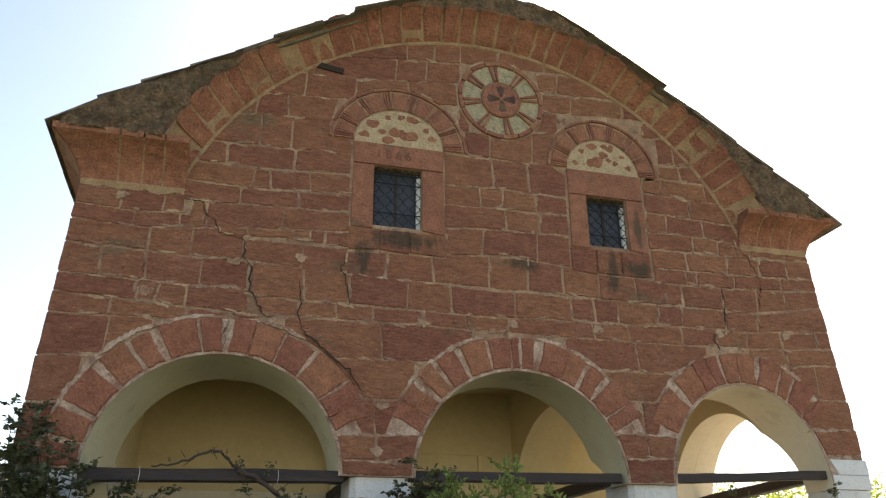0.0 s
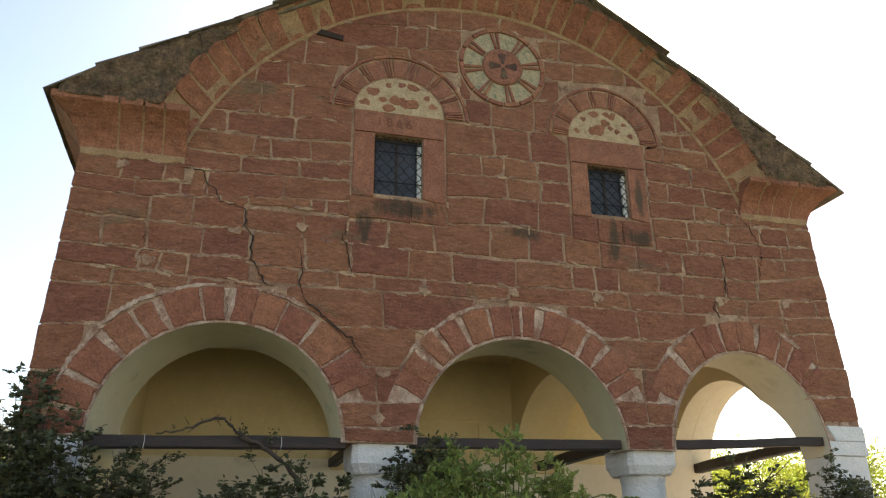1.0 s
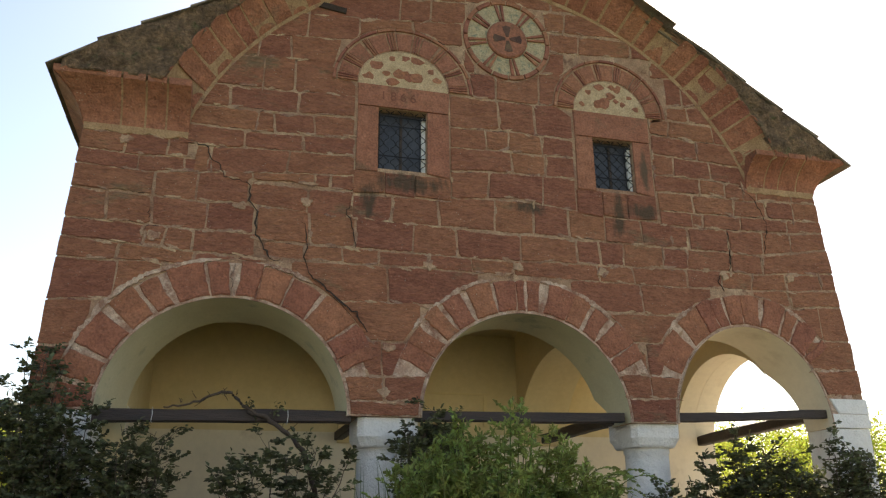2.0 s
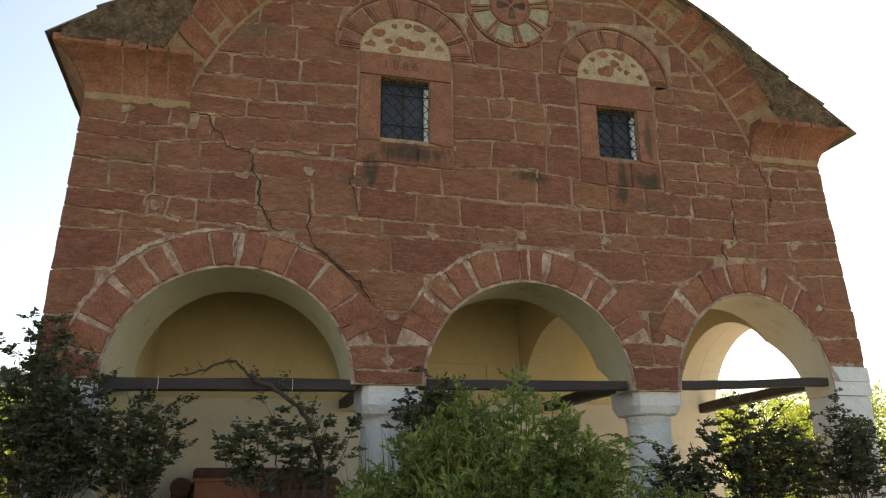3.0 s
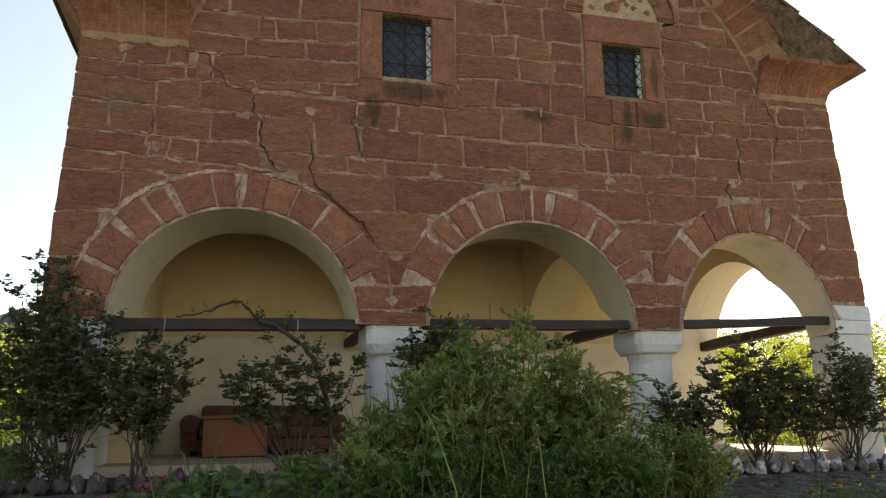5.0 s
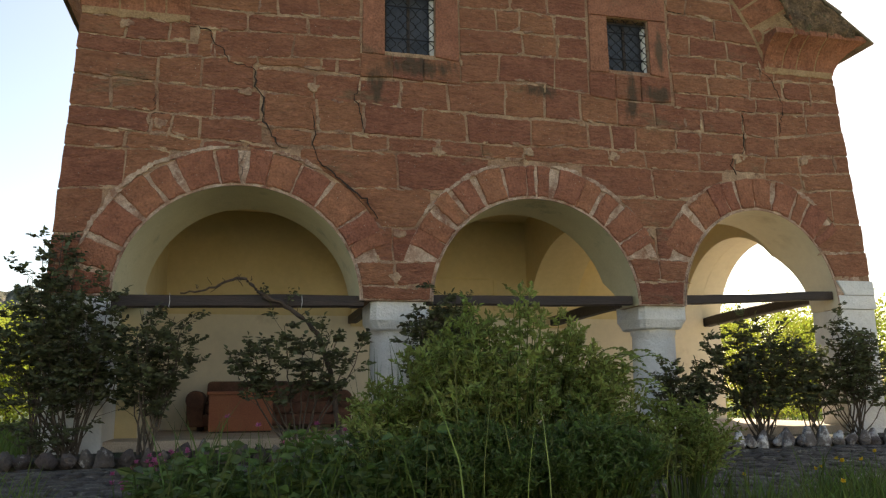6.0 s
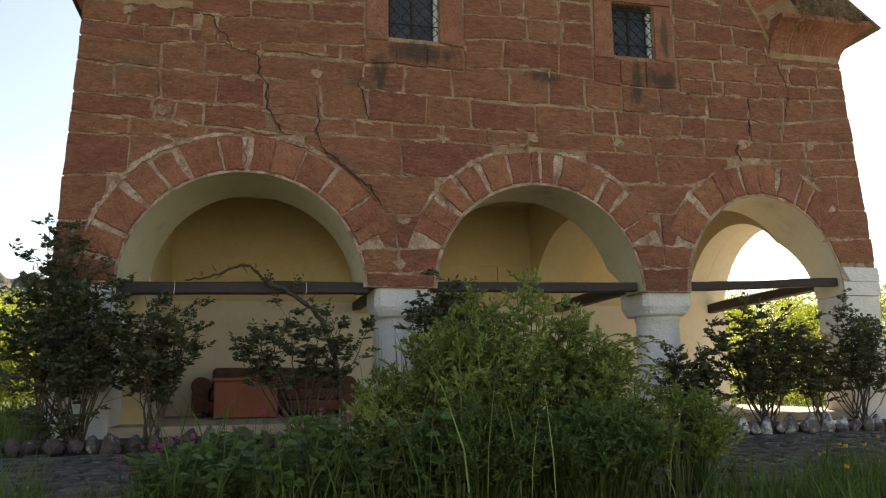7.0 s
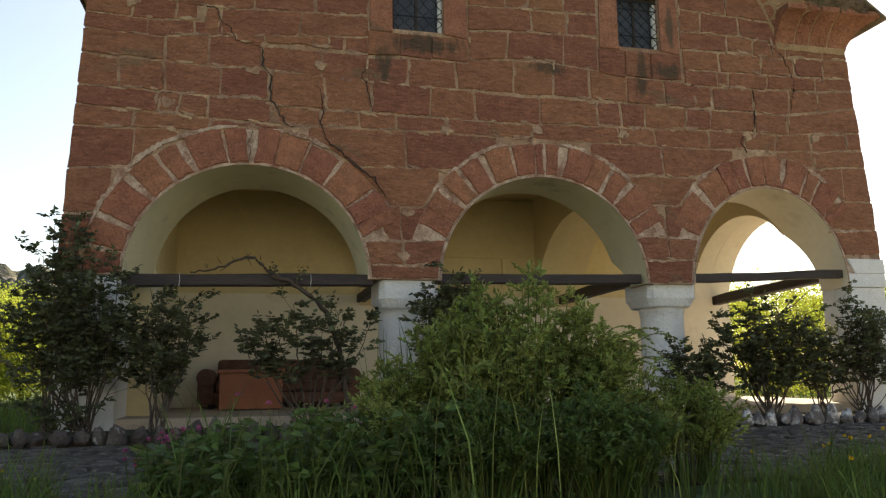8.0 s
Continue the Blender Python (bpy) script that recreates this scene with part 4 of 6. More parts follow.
fill([[(rx + 0.635 * math.cos(2 * math.pi * i / 40), rz + 0.635 * math.sin(2 * math.pi * i / 40)) for i in range(40)]], -0.004, 0.03, "plaster_disc", M_ROSE, ros, "speckled grey plaster disc")
for k in range(16):
    a = 2 * math.pi * k / 16
    plate("rim_brick", ring_poly(0.575, 0.635, a + 0.015, a + 2 * math.pi / 16 - 0.015), -0.034, 0.0, M_BRICK, ros, 0.006)
for k in range(8):
    a = 2 * math.pi * (k + 0.25) / 8
    for da in (-0.115, 0.035):
        plate("spoke_brick", ring_poly(0.31, 0.565, a + da, a + da + 0.08, 2), -0.028, 0.0, M_BRICK, ros, 0.006)
plate("hub", [(rx + 0.295 * math.cos(2 * math.pi * i / 28), rz + 0.295 * math.sin(2 * math.pi * i / 28)) for i in range(28)], -0.045, 0.0, M_JAMB, ros, 0.02, "red sandstone disc")
# raised plates whose dark colour paints the shade of the cross recesses
for k in range(4):
    a = math.pi / 2 * k + 0.06
    poly = [(rx + 0.035 * math.cos(a - 0.6), rz + 0.035 * math.sin(a - 0.6)), (rx + 0.205 * math.cos(a - 0.33), rz + 0.205 * math.sin(a - 0.33)),
            (rx + 0.215 * math.cos(a), rz + 0.215 * math.sin(a)), (rx + 0.205 * math.cos(a + 0.33), rz + 0.205 * math.sin(a + 0.33)),
            (rx + 0.035 * math.cos(a + 0.6), rz + 0.035 * math.sin(a + 0.6))]
    plate("cross_arm", poly, -0.049, -0.02, M_RECESS, ros, 0.004, "cross arm coloured as the shade of its carved recess")

# ---- voussoirs of the porch arches ----
JOINTS = (
    (0.004, 0.061, 0.126, 0.221, 0.297, 0.356, 0.442, 0.498, 0.555, 0.625, 0.698, 0.786, 0.844, 0.884),
    (0.120, 0.170, 0.230, 0.283, 0.344, 0.415, 0.475, 0.504, 0.547, 0.624, 0.682, 0.735, 0.805, 0.850),
    (0.152, 0.263, 0.345, 0.394, 0.438, 0.494, 0.561, 0.638, 0.686, 0.755, 0.785),
)
WIDE = ((2, 3, 4, 5, 7), (2, 4, 8, 10), (1, 7))
for ai, (cx, a, b) in enumerate(ARCHES):
    rng = random.Random(40 + ai)
    cuts = JOINTS[ai]
    n = len(cuts) - 1
    for i in range(n):
        t0, t1 = cuts[i], cuts[i + 1]
        g0, g1 = (rng.uniform(0.0012, 0.0032) + 0.0045 * (k in WIDE[ai]) for k in (i, i + 1))
        ex = rng.uniform(0.39, 0.448)
        lean = rng.uniform(-0.008, 0.008)

        def q(t, e):
            return (cx + (a + e) * math.cos(math.pi * (1 - t)), SPRING + (b + e) * math.sin(math.pi * t))
        poly = [q(t0 + g0 + (t1 - g1 - t0 - g0) * k / 4, 0.028) for k in range(5)]
        u0, u1 = t0 + g0 * 1.3 + lean, t1 - g1 * 1.3 + lean
        poly += [q(u1, ex * 0.5), q(u1, ex)] + [q(u1 + (u0 - u1) * k / 3, ex + 0.012 * math.sin(k * 1.1)) for k in range(1, 3)] + [q(u0, ex), q(u0, ex * 0.5)]
        ragged = []
        for (xa, za), (xb, zb) in zip(poly, poly[1:] + poly[:1]):
            m = max(1, int(math.hypot(xb - xa, zb - za) / 0.06))
            ragged += [(xa + (xb - xa) * k / m + rng.uniform(-0.008, 0.008), za + (zb - za) * k / m + rng.uniform(-0.008, 0.008)) for k in range(m)]
        poly = [(min(max(x, left_x(z) - 0.01), right_x(z)), max(z, SPRING + 0.02)) for x, z in ragged]
        plate("voussoir", poly, -0.022 - rng.uniform(0, 0.014), 0.02, M_VOUS, wall_front, 0.016)

# ---- coursed blocks of the front ----
def push(x, z, near=0.452):
    for _ in range(2):
        for cx, a, b in ARCHES:
            A, B = a + near, b + near
            u, w = (x - cx) / A, (z - SPRING) / B
            r = math.hypot(u, w)
            if w > -0.02 and r < 1:
                if r < 1e-3:
                    r, w = 1e-3, 1e-3
                x, z = cx + A * u / r, SPRING + B * w / r
        for x0, x1, z0, z1 in SURR:
            if x0 - 0.02 < x < x1 + 0.02 and z0 - 0.06 < z < z1 + 0.02:
                side = min((x - x0 + 0.02, x0 - 0.02), (x1 + 0.02 - x, x1 + 0.02))
                level = min((z - z0 + 0.06, z0 - 0.06), (z1 + 0.02 - z, z1 + 0.02))
                if side[0] < 0.07 or side[0] < level[0]:
                    x = side[1]
                else:
                    z = level[1]
        for cx, cz, a, b in HOODS:
            u, w = (x - cx) / (a + 0.02), (z - cz) / (b + 0.02)
            r = math.hypot(u, w)
            if w >= 0 and 1e-3 < r < 1:
                x, z = cx + (a + 0.02) * u / r, cz + (b + 0.02) * w / r
        u, w = x - rx, z - rz
        r = math.hypot(u, w)
        if 1e-4 < r < 0.66:
            x, z = rx + u / r * 0.66, rz + w / r * 0.66
        if x > 8.72 and z < 5.2:
            z = min(z, CORN_Z + 0.085)
        if z > (CORN_Z - 0.01 if x < 5 else CORN_Z + 0.09):
            u, w = x - RING_C[0], z - RING_C[1]
            r = math.hypot(u, w)
            lim = RING_R - 0.015
            if r > lim:
                x, z = RING_C[0] + u / r * lim, RING_C[1] + w / r * lim
        else:
            x = min(max(x, left_x(z) - 0.012 + 0.022 * noise.noise((z * 3.4, 1, 0))), right_x(z) + 0.008 + 0.03 * noise.noise((z * 3.4, 5, 0)))
        z = max(z, SPRING + 0.012)
    return x, z


rng = random.Random(21)
tally = 0


def ripple(px, k):
    return 0.014 * noise.noise((px * 0.9, k * 3.1, 0.3)) + 0.016 * noise.noise((px * 2.6, k * 1.7, 4.0))


def taken(x, z, near):
    """True where an arch ring, a hood or the rosette leaves no room for a stone."""
    if math.hypot(x - rx, z - rz) < 0.62:
        return True
    if any(z > SPRING and math.hypot((x - cx) / (a + near), (z - SPRING) / (b + near)) < 0.93 for cx, a, b in ARCHES):
        return True
    return any(z > cz and math.hypot((x - cx) / a, (z - cz) / b) < 0.93 for cx, cz, a, b in HOODS)


def course(low, high, *joints, near=0.452):
    """A course of stones between two beds, each given by its height at the start, the middle and the end, cut at the joints."""
    global tally
    x0, x1 = joints[0], joints[-1]

    def bed(z, x):
        t = 2 * (x - x0) / (x1 - x0)
        return (z[0] + (z[1] - z[0]) * t if t < 1 else z[1] + (z[2] - z[1]) * (t - 1)) + ripple(x, z[0])

    slants = [0.0] + [rng.uniform(-0.035, 0.035) for _ in joints[1:-1]] + [0.0]
    for xa, xb, s0, s1 in zip(joints, joints[1:], slants, slants[1:]):
        g = rng.uniform(0.008, 0.017)
        ga, gb = (rng.uniform(0.007, 0.020) for _ in range(2))
        xm = (xa + xb) / 2
        if taken(xm, (bed(low, xm) + bed(high, xm)) / 2, near):
            continue
        n = max(5, int((xb - xa) / 0.035))
        chip = [rng.uniform(0.0, 0.03) if rng.random() < 0.6 else 0.0 for _ in range(4)]
        pts = []
        for i in range(n + 1):
            t = i / n
            px = xa + ga + (xb - xa - ga - gb) * t - s0 * (1 - t) * 0.5 - s1 * t * 0.5
            pts.append((px, bed(low, px) + g + chip[0] * (i == 0) + chip[1] * (i == n) + rng.uniform(-0.007, 0.008)))
        for f in (0.33, 0.67):
            pts.append((xb - gb + s1 * (f - 0.5) + rng.uniform(-0.009, 0.007), bed(low, xb) * (1 - f) + bed(high, xb) * f))
        for i in range(n, -1, -1):
            t = i / n
            px = xa + ga + (xb - xa - ga - gb) * t + s0 * (1 - t) * 0.5 + s1 * t * 0.5
            pts.append((px, bed(high, px) - g - chip[2] * (i == 0) - chip[3] * (i == n) + rng.uniform(-0.008, 0.007)))
        for f in (0.67, 0.33):
            pts.append((xa + ga + s0 * (f - 0.5) + rng.uniform(-0.007, 0.009), bed(low, xa) * (1 - f) + bed(high, xa) * f))
        clean = []
        for p in (push(*p, near) for p in pts):
            if not clean or math.hypot(p[0] - clean[-1][0], p[1] - clean[-1][1]) > 0.009:
                clean.append(p)
        if len(clean) < 4:
            continue
        area = 0.5 * abs(sum(p[0] * q[1] - q[0] * p[1] for p, q in zip(clean, clean[1:] + clean[:1])))
        if area < 0.004:
            continue
        plate("stone" if tally < 300 else "small_stone", clean, -0.005 - rng.uniform(0, 0.012) - 0.008 * (near < 0.1), 0.02, M_STONE, wall_front, rng.uniform(0.006, 0.012))
        tally += 1


# gable
course((7.26, 7.49, 7.62), (7.86, 7.86, 7.86), 2.90, 3.86, 4.27, 4.65, 5.21, 5.93, 6.65)
course((6.85, 7.14, 7.27), (7.25, 7.49, 7.61), 2.50, 3.72, 4.15, 4.66, 5.82, 6.13, 7.09)
course((6.51, 6.77, 6.99), (6.88, 7.14, 7.25), 1.97, 2.50, 3.18, 3.90, 4.60, 5.88, 6.33, 7.15, 7.62)
course((6.14, 6.36, 6.73), (6.51, 6.77, 6.99), 1.68, 1.89, 2.30, 2.93, 4.60, 4.78, 5.72, 6.08, 7.44, 7.96)
# beside the first window
course((5.73, 5.73, 5.77), (6.14, 6.23, 6.29), 1.37, 1.98, 2.37, 3.15)
course((5.41, 5.42, 5.49), (5.73, 5.73, 5.79), 1.21, 1.60, 2.43, 3.15)
course((5.14, 5.14, 5.18), (5.41, 5.41, 5.48), 1.13, 1.94, 2.15, 2.64, 3.15)
course((4.86, 4.89, 4.93), (5.14, 5.14, 5.18), 1.05, 1.81, 2.52, 3.17)
course((4.49, 4.59, 4.67), (4.86, 4.90, 4.93), 1.24, 1.44, 2.35, 3.17)
course((4.46, 4.48, 4.46), (4.55, 4.61, 4.67), 1.60, 1.94, 2.67, 2.87, 3.18)
# left part, down to the first arch
course((4.69, 4.66, 4.69), (4.92, 4.92, 4.93), -0.07, 0.48, 0.94, 1.18)
course((4.50, 4.45, 4.52), (4.69, 4.66, 4.70), -0.07, 0.64, 1.15, 1.46)
course((4.20, 4.16, 4.16), (4.50, 4.46, 4.57), -0.09, 0.84, 1.32, 1.91)
course((3.83, 3.80, 3.79), (4.20, 4.16, 4.16), -0.10, 0.36, 0.84, 1.46, 2.00)
course((3.61, 3.55, 3.51), (3.83, 3.80, 3.79), -0.13, 0.79, 1.02, 1.33, 2.03)
course((3.36, 3.36, 3.39), (3.61, 3.54, 3.51), -0.15, 0.54, 1.35, 1.85, 2.12)
course((2.88, 2.91, 2.91), (3.36, 3.35, 3.39), -0.18, 0.55, 1.02)
course((2.37, 2.37, 2.37), (2.88, 2.90, 2.91), -0.20, 0.36)
course((2.06, 2.04, 2.04), (2.37, 2.37, 2.37), -0.20, 0.24, 0.65)
course((1.73, 1.73, 1.73), (2.06, 2.04, 2.04), -0.20, 0.24, 0.63)
# between the windows
course((6.00, 5.98, 6.02), (6.33, 6.46, 6.57), 4.51, 5.06, 5.68, 6.18)
course((5.49, 5.54, 5.52), (5.98, 5.98, 6.05), 4.37, 5.08, 5.60, 6.15)
course((5.19, 5.23, 5.23), (5.49, 5.54, 5.52), 4.37, 4.90, 5.21, 5.69, 6.15)
course((4.87, 4.92, 4.94), (5.19, 5.23, 5.23), 4.36, 5.24, 5.72, 6.15)
course((4.46, 4.57, 4.47), (4.87, 4.92, 4.94), 4.40, 4.91, 5.67, 6.15)
# under the windows
course((4.18, 4.12, 4.08), (4.46, 4.43, 4.46), 1.92, 2.60, 3.17)
course((4.08, 4.08, 4.06), (4.40, 4.55, 4.40), 3.14, 3.64, 4.24, 4.99, 5.51, 6.01, 6.53, 7.06, 7.52)
course((3.72, 3.69, 3.78), (4.17, 4.06, 4.06), 2.02, 2.64, 3.19, 3.92, 4.48, 5.32, 6.10, 6.43, 6.77, 7.35, 7.72)
course((3.51, 3.51, 3.51), (3.72, 3.69, 3.78), 2.11, 2.59, 3.05, 3.49, 4.12, 4.67, 5.22, 6.39, 6.89, 7.68)
course((3.02, 3.09, 3.12), (3.50, 3.52, 3.52), 2.45, 3.60, 4.75, 5.98, 6.98, 8.02)
course((2.57, 2.58, 2.61), (3.02, 3.08, 3.08), 2.93, 4.02)
course((2.71, 2.73, 2.75), (3.09, 3.10, 3.12), 6.29, 7.51)
course((2.18, 2.19, 2.22), (2.57, 2.59, 2.61), 3.02, 3.55, 4.20, near=0.29)
course((2.32, 2.31, 2.30), (2.73, 2.74, 2.75), 6.45, 6.97, 7.60, near=0.29)
course((1.88, 1.89, 1.91), (2.17, 2.19, 2.22), 3.10, 3.58, 4.14, near=0.035)
course((2.01, 2.02, 2.03), (2.32, 2.32, 2.30), 6.55, 6.99, 7.46, near=0.035)
course((1.73, 1.73, 1.73), (1.88, 1.89, 1.91), 3.08, 4.10, near=0.035)
course((1.73, 1.73, 1.73), (2.01, 2.02, 2.03), 6.56, 7.38, near=0.035)
# right part
course((6.25, 6.29, 6.32), (6.70, 6.73, 6.73), 7.64, 7.92, 8.39)
course((6.02, 6.01, 6.00), (6.21, 6.29, 6.32), 7.63, 7.98, 8.68)
course((5.75, 5.72, 5.71), (6.02, 6.00, 6.00), 7.33, 7.64, 8.36, 8.92)
course((5.44, 5.42, 5.39), (5.75, 5.72, 5.71), 7.33, 8.05, 8.78)
course((5.13, 5.14, 5.11), (5.44, 5.42, 5.39), 7.33, 7.66, 8.24, 8.84)
course((4.87, 4.90, 4.88), (5.13, 5.14, 5.11), 7.33, 8.04, 8.44, 8.73)
course((4.88, 4.91, 4.93), (5.10, 5.09, 5.09), 8.73, 8.96, 9.53, 9.97)
course((4.60, 4.61, 4.66), (4.88, 4.88, 4.93), 7.35, 7.90, 8.55, 9.07, 9.52, 10.00)
course((4.38, 4.39, 4.49), (4.60, 4.61, 4.66), 7.36, 7.86, 8.03, 8.62, 9.38, 10.00)
course((4.07, 4.06, 4.22), (4.38, 4.39, 4.49), 7.47, 7.77, 8.39, 8.94, 9.40, 10.03)
course((3.78, 3.79, 3.87), (4.07, 4.06, 4.22), 7.71, 8.38, 8.88, 10.05)
course((3.52, 3.54, 3.62), (3.78, 3.79, 3.87), 7.68, 8.21, 8.68, 9.23, 9.79, 10.07)
course((3.32, 3.34, 3.38), (3.53, 3.58, 3.62), 8.67, 9.24, 10.09)
course((2.86, 2.87, 2.89), (3.32, 3.35, 3.38), 9.15, 9.68, 10.12)
course((2.44, 2.48, 2.51), (2.86, 2.88, 2.89), 9.35, 10.15, near=0.035)
course((2.11, 2.13, 2.16), (2.44, 2.48, 2.51), 9.38, 10.20, near=0.035)

# lime mortar smeared over the joints
rng = random.Random(23)
verts, faces = [], []
for ob in [o for o in wall_front.children if o.name.startswith(("stone", "small_stone"))]:
    vs = ob.data.vertices
    n = len(vs) // 3
    if n < 5:
        continue
    for _ in range(rng.choice((2, 3, 4))):
        k = rng.randrange(n)
        p, q = vs[n + k].co, vs[n + (k + 1) % n].co
        dx, dz = q.x - p.x, q.z - p.z
        l = math.hypot(dx, dz) or 1.0
        dx, dz = dx / l, dz / l
        ln, wd = rng.uniform(0.04, 0.13), rng.uniform(0.008, 0.022)
        if not left_x(p.z) + 0.13 < p.x < right_x(p.z) - 0.13:
            continue
        b = len(verts)
        m = 16
        yy = vs[k].co.y - rng.uniform(0.0005, 0.004)
        for i in range(m):
            a = 2 * math.pi * i / m
            u, w = ln * math.cos(a) * rng.uniform(0.75, 1.05), wd * math.sin(a) * rng.uniform(0.35, 1.4)
            verts.append((p.x + dx * u - dz * w, yy, p.z + dz * u + dx * w))
        verts += [(x, 0.0, z) for x, _, z in verts[b:b + m]]
        faces.append(tuple(range(b, b + m)))
        faces += [(b + i, b + m + i, b + m + (i + 1) % m, b + (i + 1) % m) for i in range(m)]
sm = raw("mortar_smear", verts, faces, M_SMEAR, wall_front, "pale lime mortar smeared over joints")
sm["kind"] = "stuff"

# thick pale mortar over the backs of the voussoirs
rng = random.Random(27)
verts, faces = [], []
for ai, t0, t1, e in ((0, 0.10, 0.24, 0.435), (0, 0.20, 0.36, 0.47), (0, 0.33, 0.47, 0.45), (0, 0.54, 0.66, 0.445), (1, 0.20, 0.31, 0.44), (1, 0.29, 0.43, 0.455),
                      (1, 0.54, 0.66, 0.44), (1, 0.62, 0.73, 0.425), (2, 0.22, 0.36, 0.44), (2, 0.62, 0.72, 0.43)):
    cx, a, b = ARCHES[ai]
    m = int((t1 - t0) / 0.006)
    base = len(verts)
    for i in range(m + 1):
        f = i / m
        t = t0 + (t1 - t0) * f
        w = (0.004 + 0.030 * math.sin(math.pi * f) ** 0.6) * rng.uniform(0.35, 1.2)
        d = e + 0.02 * noise.noise((t * 30, ai * 5.0, e * 9))
        for r in (d - w, d + w):
            x, z = cx + (a + r) * math.cos(math.pi * (1 - t)), SPRING + (b + r) * math.sin(math.pi * t)
            verts += [(x, -0.030 + 0.012 * abs(2 * f - 1), z), (x, 0.0, z)]
    for i in range(m):
        k = base + 4 * i
        faces += [(k, k + 2, k + 6, k + 4), (k, k + 4, k + 5, k + 1), (k + 2, k + 3, k + 7, k + 6)]
    faces += [(base, base + 1, base + 3, base + 2), (k + 4, k + 6, k + 7, k + 5)]
mb = raw("back_mortar", verts, faces, M_WHITE_MORTAR, wall_front, "thick pale mortar over the arch stones")
mb["kind"] = "stuff"

# ---- cracks running down to the middle pier ----
def crack(name, pts, width, seed, face=-0.0195):
    rng = random.Random(seed)
    line = []
    for (xa, za), (xb, zb) in zip(pts, pts[1:]):
        n = max(2, int(math.hypot(xb - xa, zb - za) / 0.045))
        for i in range(n):
            t = i / n
            line.append((xa + (xb - xa) * t + rng.uniform(-0.022, 0.022), za + (zb - za) * t + rng.uniform(-0.02, 0.02)))
    line.append(pts[-1])
    verts, faces = [], []
    for i, (x, z) in enumerate(line):
        p, q = line[max(i - 1, 0)], line[min(i + 1, len(line) - 1)]
        dx, dz = q[0] - p[0], q[1] - p[1]
        l = math.hypot(dx, dz) or 1
        w = width * rng.uniform(0.35, 1.2) * min(1, 0.25 + 4 * min(i, len(line) - 1 - i) / len(line))
        nx_, nz_ = -dz / l * w, dx / l * w
        verts += [(x + nx_, face, z + nz_), (x - nx_, face, z - nz_), (x, 0.0, z)]
    for i in range(len(line) - 1):
        a = 3 * i
        faces += [(a, a + 1, a + 4, a + 3), (a, a + 3, a + 5, a + 2), (a + 1, a + 2, a + 5, a + 4)]
    raw(name, verts, faces, M_CRACK, wall_front, "dark crack in the masonry")


crack("crack", [(1.09, 4.93), (1.25, 4.89), (1.39, 4.86), (1.43, 4.71), (1.57, 4.62), (1.62, 4.49), (1.77, 4.46), (1.88, 4.43)], 0.0060, 1)
crack("crack", [(1.87, 4.44), (1.92, 4.37), (1.93, 4.21), (2.00, 4.11), (2.02, 3.94), (2.04, 3.78), (2.11, 3.66), (2.16, 3.53), (2.31, 3.48)], 0.0115, 11)
crack("crack", [(2.55, 4.05), (2.61, 3.81), (2.61, 3.52), (2.66, 3.35)], 0.0065, 2)
crack("crack", [(2.65, 3.36), (2.85, 3.19), (3.05, 3.03), (3.26, 2.87), (3.37, 2.68)], 0.0110, 12, -0.039)
crack("crack", [(3.13, 4.33), (3.09, 4.14), (3.16, 3.93), (3.20, 3.71)], 0.0055, 3)
crack("crack", [(0.84, 4.04), (0.82, 3.86)], 0.0055, 4)
crack("crack", [(8.39, 4.37), (8.39, 4.04), (8.33, 3.79)], 0.0045, 7)
crack("crack", [(8.70, 5.07), (8.92, 4.88), (9.05, 4.55), (8.94, 4.12)], 0.0035, 8)
crack("crack", [(1.82, 3.41), (1.79, 3.25), (1.80, 3.07)], 0.0030, 5)
crack("crack", [(8.18, 3.75), (8.16, 3.62), (8.22, 3.5)], 0.0035, 6)
# near-black slivers along stone edges, painting the shade in the joints
rng = random.Random(29)
verts, faces = [], []
for ob in [o for o in wall_front.children if o.name.startswith(("stone", "small_stone"))]:
    vs = ob.data.vertices
    n = len(vs) // 3
    if n < 8 or rng.random() < 0.35:
        continue
    k0, run = rng.randrange(n), rng.randrange(3, 8)
    pts = [vs[n + (k0 + i) % n].co.copy() for i in range(run)]
    if not all(left_x(p.z) + 0.13 < p.x < right_x(p.z) - 0.13 for p in pts):
        continue
    if max((p - q).length for p, q in zip(pts, pts[1:])) > 0.06:
        continue
    b = len(verts)
    c = sum((v.co for v in vs), Vector()) / len(vs)
    for i, p in enumerate(pts):
        w = 0.0015 + (rng.uniform(0.002, 0.007) if 0 < i < run - 1 else 0.0)
        d = (p - c).normalized()
        verts += [(p.x - d.x * 0.002, p.y - 0.003, p.z - d.z * 0.002), (p.x + d.x * w, p.y - 0.003, p.z + d.z * w), (p.x, p.y + 0.02, p.z)]
    for i in range(run - 1):
        a = b + 3 * i
        faces += [(a, a + 3, a + 4, a + 1), (a, a + 2, a + 5, a + 3), (a + 1, a + 4, a + 5, a + 2)]
og = raw("open_joint", verts, faces, M_CRACK, wall_front, "dark slivers painting the shade in the masonry joints")
og["kind"] = "stuff"
